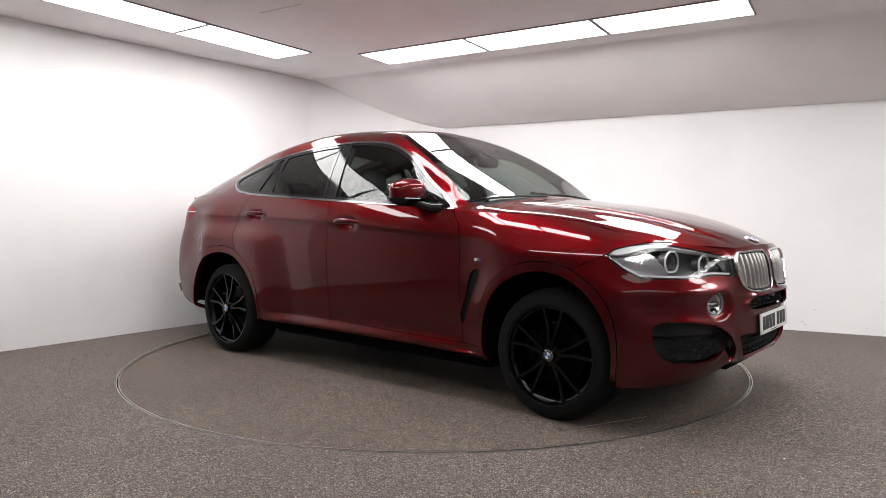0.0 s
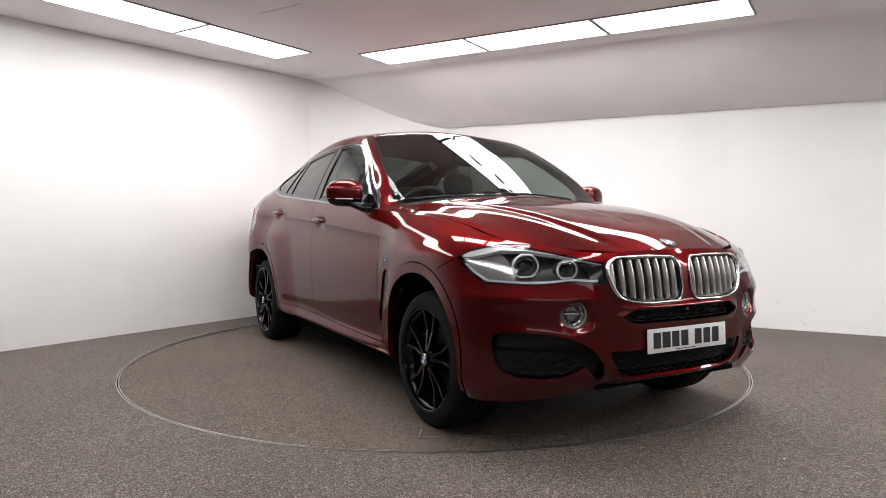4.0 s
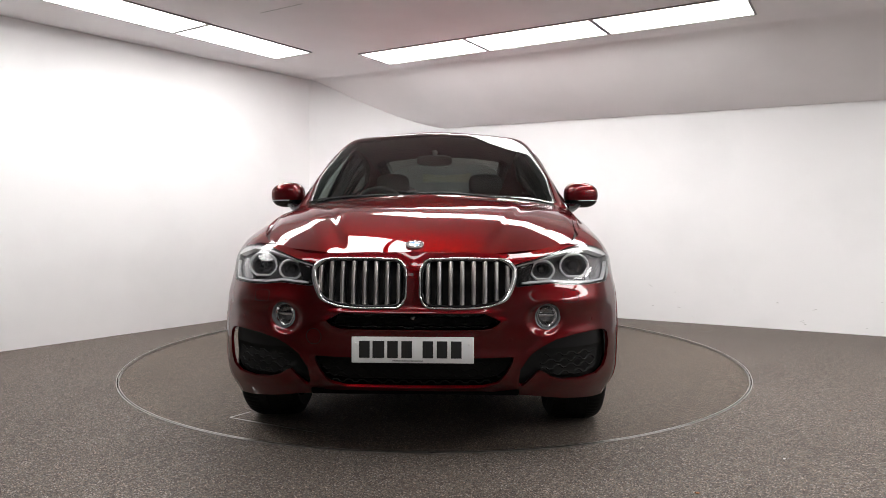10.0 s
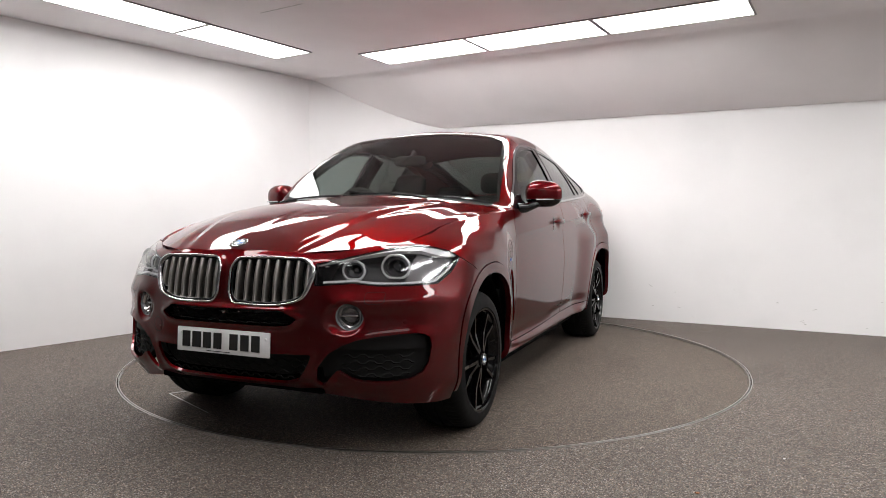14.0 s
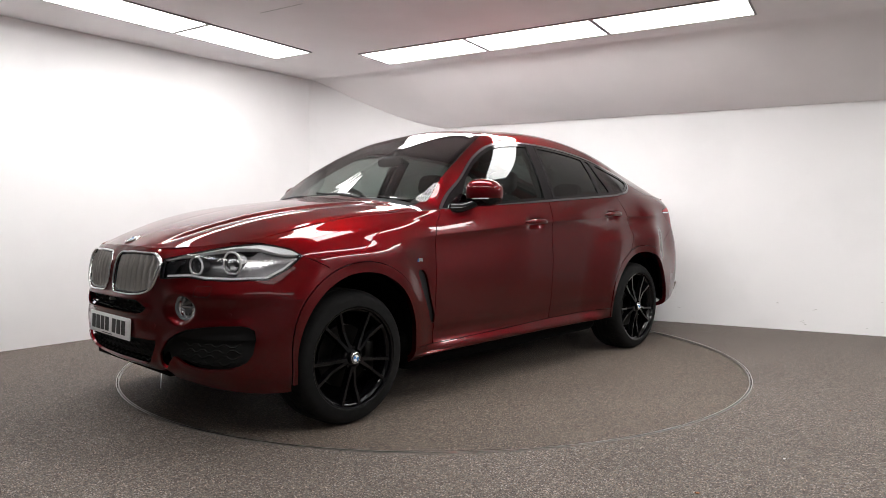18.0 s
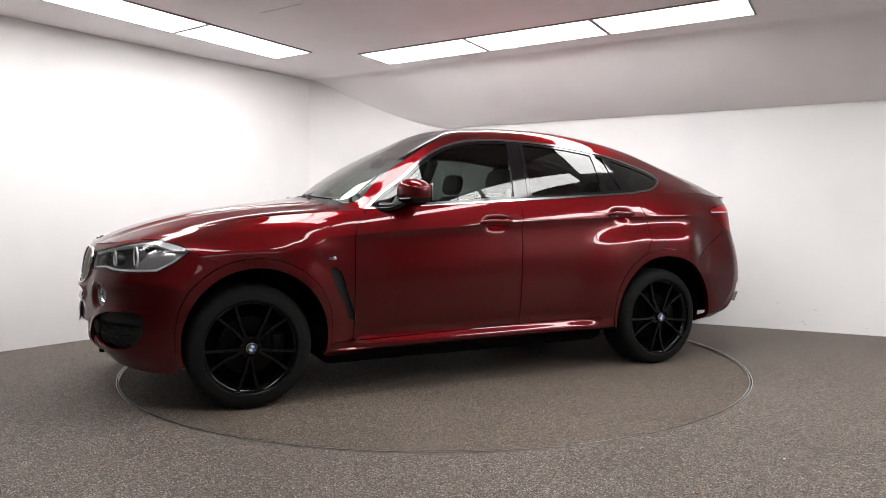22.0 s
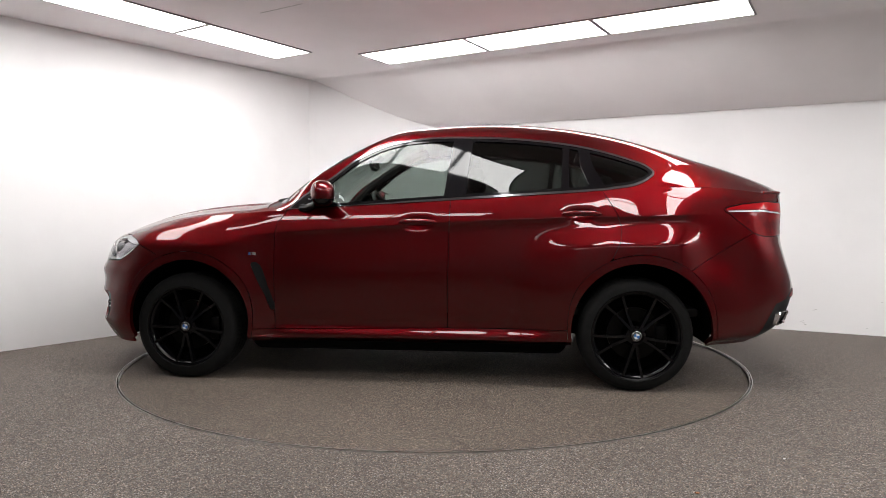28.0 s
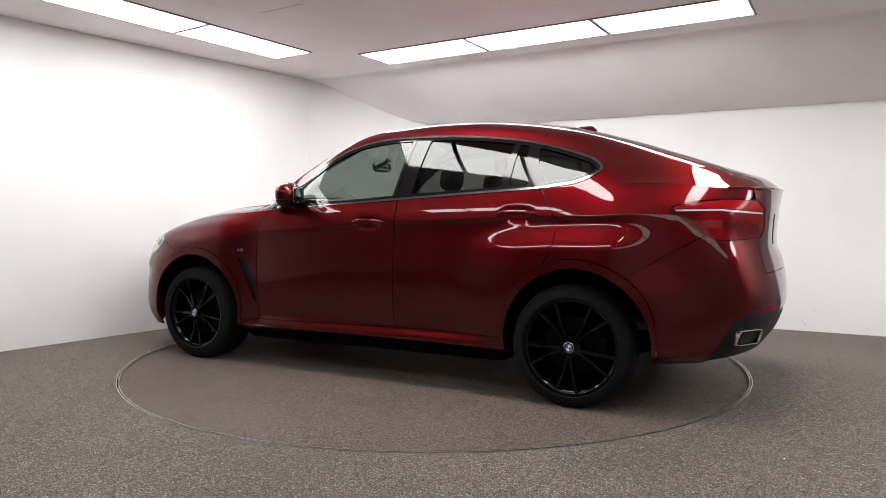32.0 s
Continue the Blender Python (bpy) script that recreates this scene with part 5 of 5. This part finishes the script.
def tail_end():
    for side in (1, -1):
        m = Matrix.Translation(shift((-3.800, side * 0.800, 0.445))) @ Matrix.Rotation(radians(-35 * side), 4, "Z")
        b = bmesh.new()
        prof = [(-0.082, -0.042), (0.082, -0.042), (0.094, -0.030), (0.094, 0.030), (0.082, 0.042), (-0.082, 0.042), (-0.094, 0.030), (-0.094, -0.030)]
        rings = []
        for x, k in ((0.10, 0.9), (-0.050, 1.0), (-0.058, 0.985), (-0.059, 0.94), (-0.050, 0.88)):
            rings.append([b.verts.new(m @ Vector((x - 0.02 * (z > 0) * (x < 0), y * k, z * k * (1 if k > 0.95 else 0.92)))) for y, z in prof])
        for p, q in zip(rings, rings[1:]):
            for i in range(8):
                b.faces.new((p[i], p[(i + 1) % 8], q[(i + 1) % 8], q[i]))
        tip = part("exhaust_tip", b, CHROME, car, "rectangular chrome exhaust tip", smooth=30)
        part("exhaust_bore", box_bm((0.10, 0.168, 0.070), m @ Matrix.Translation((0.015, 0, 0)), 0.004), GAP, tip)
        # slot over the valance with a slim reflector in it
        slot = poly_field([(0.560, 0.640), (0.70, 0.634), (0.80, 0.624), (0.86, 0.600), (0.885, 0.570), (0.80, 0.574), (0.62, 0.575), (0.575, 0.570)], FACE)
        red = poly_field([(0.635, 0.622), (0.75, 0.616), (0.82, 0.604), (0.865, 0.580), (0.80, 0.580), (0.64, 0.581)], FACE)
        back = half(LOWER_SKIN, side).where(lambda v: v[:, 0] + 3.70)
        back.where(lambda v: slot(np.abs(v))).moved(0.0015).build("reflector_slot", BLACK_PLASTIC, car, "black slot in the rear bumper")
        back.where(lambda v: red(np.abs(v))).moved(0.004).thick(0.003).build("rear_reflector", RED_LENS, car, "slim red rear reflector")
    lip = [shift(p) for p in hermite(np.arange(5.0), np.array([(-3.73, 0.79, 1.228), (-3.80, 0.745, 1.230), (-3.882, 0.66, 1.230), (-3.955, 0.35, 1.234), (-3.988, 0.0, 1.237)]), np.linspace(0, 4, 24))]
    lip += [Vector((p.x, 2 * OY - p.y, p.z)) for p in lip[::-1][1:]]
    part("spoiler_lip", tube(lip, 0.009, 8), PAINT, car, smooth=60)
    # dark number plate recess
    s = LOWER_SKIN.where(lambda v: np.maximum(np.maximum(np.abs(v[:, 1]) - 0.36, np.abs(v[:, 2] - 1.005) - 0.085), v[:, 0] + 3.7))
    s.moved(0.003).build("plate_recess", GLOSS_BLACK, car)
    pts, nn = [], []
    for k in range(29):
        a = 2 * math.pi * k / 28
        ca, sa = math.cos(a), math.sin(a)
        q, n = on_side(-3.27 + 0.105 * math.copysign(abs(ca) ** 0.35, ca), 1.095 + 0.072 * math.copysign(abs(sa) ** 0.5, sa), -1)
        pts.append(shift(q, n, 0.0002))
        nn.append(n)
    part("fuel_flap_seam", strip(pts, nn, 0.0025, 0.0006), GAP, car)


tail_end()


def cabin():
    lo = half(LOWER_SKIN)
    inner = lo.where(lambda v: np.maximum(np.maximum(0.45 - v[:, 2], v[:, 0] + 0.45), -3.5 - v[:, 0])).where(lambda v: ARCH_F(v) - 0.06, False).where(lambda v: ARCH_R(v) - 0.06, False)
    both("door_lining", inner.moved(-0.07), CABIN, thick=0.0)
    UPPER_SKIN.where(lambda v: np.maximum(np.maximum(v[:, 0] + 1.44, -2.80 - v[:, 0]), np.abs(v[:, 1]) - 0.665)).moved(-0.035).build("headlining", LINING, car)
    part("cabin_floor", box_bm((2.9, 1.6, 0.05), Matrix.Translation(shift((-1.9, 0, 0.46))), 0.01), CABIN, car)
    part("engine_bulkhead", box_bm((0.06, 1.6, 0.62), Matrix.Translation(shift((-0.52, 0, 0.78))), 0.01), CABIN, car)
    # dashboard, with a cowl over the dials
    b = bmesh.new()
    rings = []
    for k in range(21):
        y = -0.80 + 1.6 * k / 20
        hood = math.exp(-((y + 0.38) / 0.22) ** 4) * 0.055
        prof = [(-0.56, 1.06), (-0.62, 1.125), (-0.80, 1.135 + hood * 0.5), (-0.95, 1.12 + hood), (-1.02, 1.06 + hood * 0.7), (-1.0, 0.85), (-0.9, 0.6)]
        rings.append([b.verts.new(shift((x + 0.08 * (y / 0.8) ** 2 * -0.6, y, z))) for x, z in prof])
    for p, q in zip(rings, rings[1:]):
        for i in range(6):
            b.faces.new((p[i], p[i + 1], q[i + 1], q[i]))
    part("dashboard", b, CABIN, car, "black soft-touch dashboard", smooth=50)
    m = basis(shift((-1.10, -0.38, 1.10)), Vector((-0.90, 0, 0.42)))
    ring = [m @ Vector((0.185 * math.cos(2 * math.pi * k / 40), 0.185 * math.sin(2 * math.pi * k / 40), 0)) for k in range(40)]
    wheel_ob = part("steering_wheel", tube(ring, 0.016, 10, closed=True), LEATHER, car, "black leather steering wheel")
    part("wheel_boss", blob((0.15, 0.14, 0.06), 3, m), CABIN, wheel_ob, smooth=60)
    for a in (0, 180, 270):
        ca, sa = math.cos(radians(a)), math.sin(radians(a))
        part("wheel_arm", tube([m @ Vector((0.05 * ca, 0.05 * sa, 0)), m @ Vector((0.18 * ca, 0.18 * sa, 0))], 0.014, 8), CABIN, wheel_ob)
    for y in (0.38, -0.38):
        for x0, wide, name in ((-1.62, 0.52, "front_seat"), (-2.52, 0.58, "rear_seat")):
            seat = new(name)
            seat.parent = car
            seat["label"] = "black leather seat with headrest"
            part("seat_base", blob((0.54, wide, 0.20), 4, Matrix.Translation(shift((x0 + 0.18, y, 0.66)))), LEATHER, seat, smooth=60)
            mb = Matrix.Translation(shift((x0 - 0.18, y, 0.92))) @ Matrix.Rotation(radians(-18), 4, "Y")
            part("seat_back", blob((0.16, wide - 0.03, 0.66 if x0 > -2 else 0.56), 4, mb), LEATHER, seat, smooth=60)
            mh = Matrix.Translation(shift((x0 - 0.285, y, 1.335 if x0 > -2 else 1.27))) @ Matrix.Rotation(radians(-10), 4, "Y")
            part("headrest", blob((0.10, 0.27, 0.17), 3.2, mh), LEATHER, seat, smooth=60)
            for s in (-0.05, 0.05):
                part("headrest_post", tube([mh @ Vector((0, s, -0.16)), mh @ Vector((0, s, -0.05))], 0.006, 6), CHROME, seat)
    part("parcel_shelf", box_bm((0.75, 1.3, 0.03), Matrix.Translation(shift((-3.25, 0, 1.14))), 0.01), CABIN, car)
    mm = Matrix.Translation(shift((-1.09, 0.0, 1.465))) @ Matrix.Rotation(radians(8), 4, "Y")
    mirror_ob = part("interior_mirror", blob((0.035, 0.25, 0.075), 3.5, mm), CABIN, car, "black interior mirror", smooth=60)
    part("mirror_face", box_bm((0.003, 0.22, 0.055), mm @ Matrix.Translation((-0.0175, 0, 0)), 0.01), MIRROR, mirror_ob)
    part("mirror_stalk", tube([mm @ Vector((0.01, 0, 0.02)), shift((-1.13, 0, 1.505)), shift((-1.16, 0, 1.530))], [0.012, 0.016, 0.022], 8), CABIN, mirror_ob)
    for side in (1, -1):
        # inner pillar trims
        pts = []
        for z in (1.15, 1.3, 1.45, 1.58):
            q, n = on_side(-1.80 - (z - 1.15) * 0.12, z, side)
            pts.append(shift(q, n, -0.05))
        part("pillar_lining", tube(pts, 0.045, 8), CABIN, car)
        pts = []
        for x, y in ((-0.68, 0.83), (-0.9, 0.778), (-1.1, 0.725), (-1.3, 0.668), (-1.45, 0.63)):
            q, n = on_top(x, side * y)
            pts.append(shift(q, n, -0.035))
        part("pillar_lining", tube(pts, 0.034, 8), CABIN, car)
        pts = []
        for x, y in ((-2.70, 0.60), (-2.9, 0.60), (-3.2, 0.58), (-3.6, 0.54)):
            q, n = on_top(x, side * y)
            pts.append(shift(q, n, -0.05))
        part("pillar_lining", tube(pts, 0.05, 8), CABIN, car)


cabin()


def hatch_seams():
    """Fine seams of an access hatch in the turntable's deck."""
    for a, b in (((0.14, -1.045), (0.375, -0.535)), ((0.14, -1.045), (0.03, -0.97))):
        a, b = Vector((a[0] + OX, a[1] + OY, -0.0115)), Vector((b[0] + OX, b[1] + OY, -0.0115))
        m = Matrix.Translation((a + b) / 2) @ Matrix.Rotation(math.atan2(b.y - a.y, b.x - a.x), 4, "Z")
        part("hatch_seam", box_bm(((b - a).length, 0.006, 0.003), m), STEEL, turntable, "thin steel hatch seam", smooth=0)


hatch_seams()


def studio_marks():
    """Seams of the ceiling boards, scuffs on the wall, grit on the floor."""
    rng = random.Random(4)
    a, b = Vector((-1.35, 0.02)), Vector((-0.98, -0.22))
    m = Matrix.Translation(((a.x + b.x) / 2, (a.y + b.y) / 2, H - 0.001)) @ Matrix.Rotation(math.atan2(b.y - a.y, b.x - a.x), 4, "Z")
    tagged(part("ceiling_seam", box_bm(((b - a).length, 0.006, 0.003), m), SCUFF, smooth=0), "fine dark seam between ceiling boards", "seam", kind="structure")
    for k in range(16):
        t = 2.2 + rng.random() * 2.6
        p = APEX + RIGHT_DIR * t
        z = 0.06 + rng.random() ** 2 * 0.32
        n = Vector((-RIGHT_DIR.y, RIGHT_DIR.x)) * -1
        size = (0.008 + rng.random() * 0.022, 0.0015 + rng.random() * 0.003)
        m = basis(Vector((p.x + n.x * 0.0008, p.y + n.y * 0.0008, z)), Vector((n.x, n.y, 0))) @ Matrix.Rotation(rng.uniform(-0.5, 0.5), 4, "Z")
        out = [(size[0] * math.cos(a) * rng.uniform(0.6, 1.1), size[1] * math.sin(a) * rng.uniform(0.5, 1.2)) for a in [2 * math.pi * i / 9 for i in range(9)]]
        b = prism(out, -0.0004, 0.0006)
        bmesh.ops.transform(b, matrix=m, verts=b.verts)
        tagged(part("wall_scuff", b, SCUFF, smooth=0), "small grey scuff mark on the white wall", "scuff mark", kind="structure")
    for x, y, r, mat in ((1.02, -2.72, 0.009, LEAF), (0.905, -3.0, 0.006, LEAF), (1.55, -2.35, 0.005, SCUFF), (-2.5, -1.6, 0.006, SCUFF), (2.3, -1.6, 0.005, LEAF)):
        out = [(r * math.cos(a) * rng.uniform(0.5, 1.3), r * math.sin(a) * rng.uniform(0.4, 1.0)) for a in [2 * math.pi * i / 8 for i in range(8)]]
        b = prism(out, 0.0, 0.003)
        bmesh.ops.transform(b, matrix=Matrix.Translation((x, y, 0.0005)), verts=b.verts)
        tagged(part("floor_debris", b, mat, smooth=0), "tiny scrap of dry leaf on the floor", "debris")


studio_marks()


def motions():
    """The turntable turns clockwise at one steady rate and carries the car."""
    rows = [(t * 0.5, pose(0, 0, 0, 0, 0, -40.518 - 5.2011 * t * 0.5)) for t in range(65)]
    walk(turntable, rows)
    walk(car, rows)


motions()
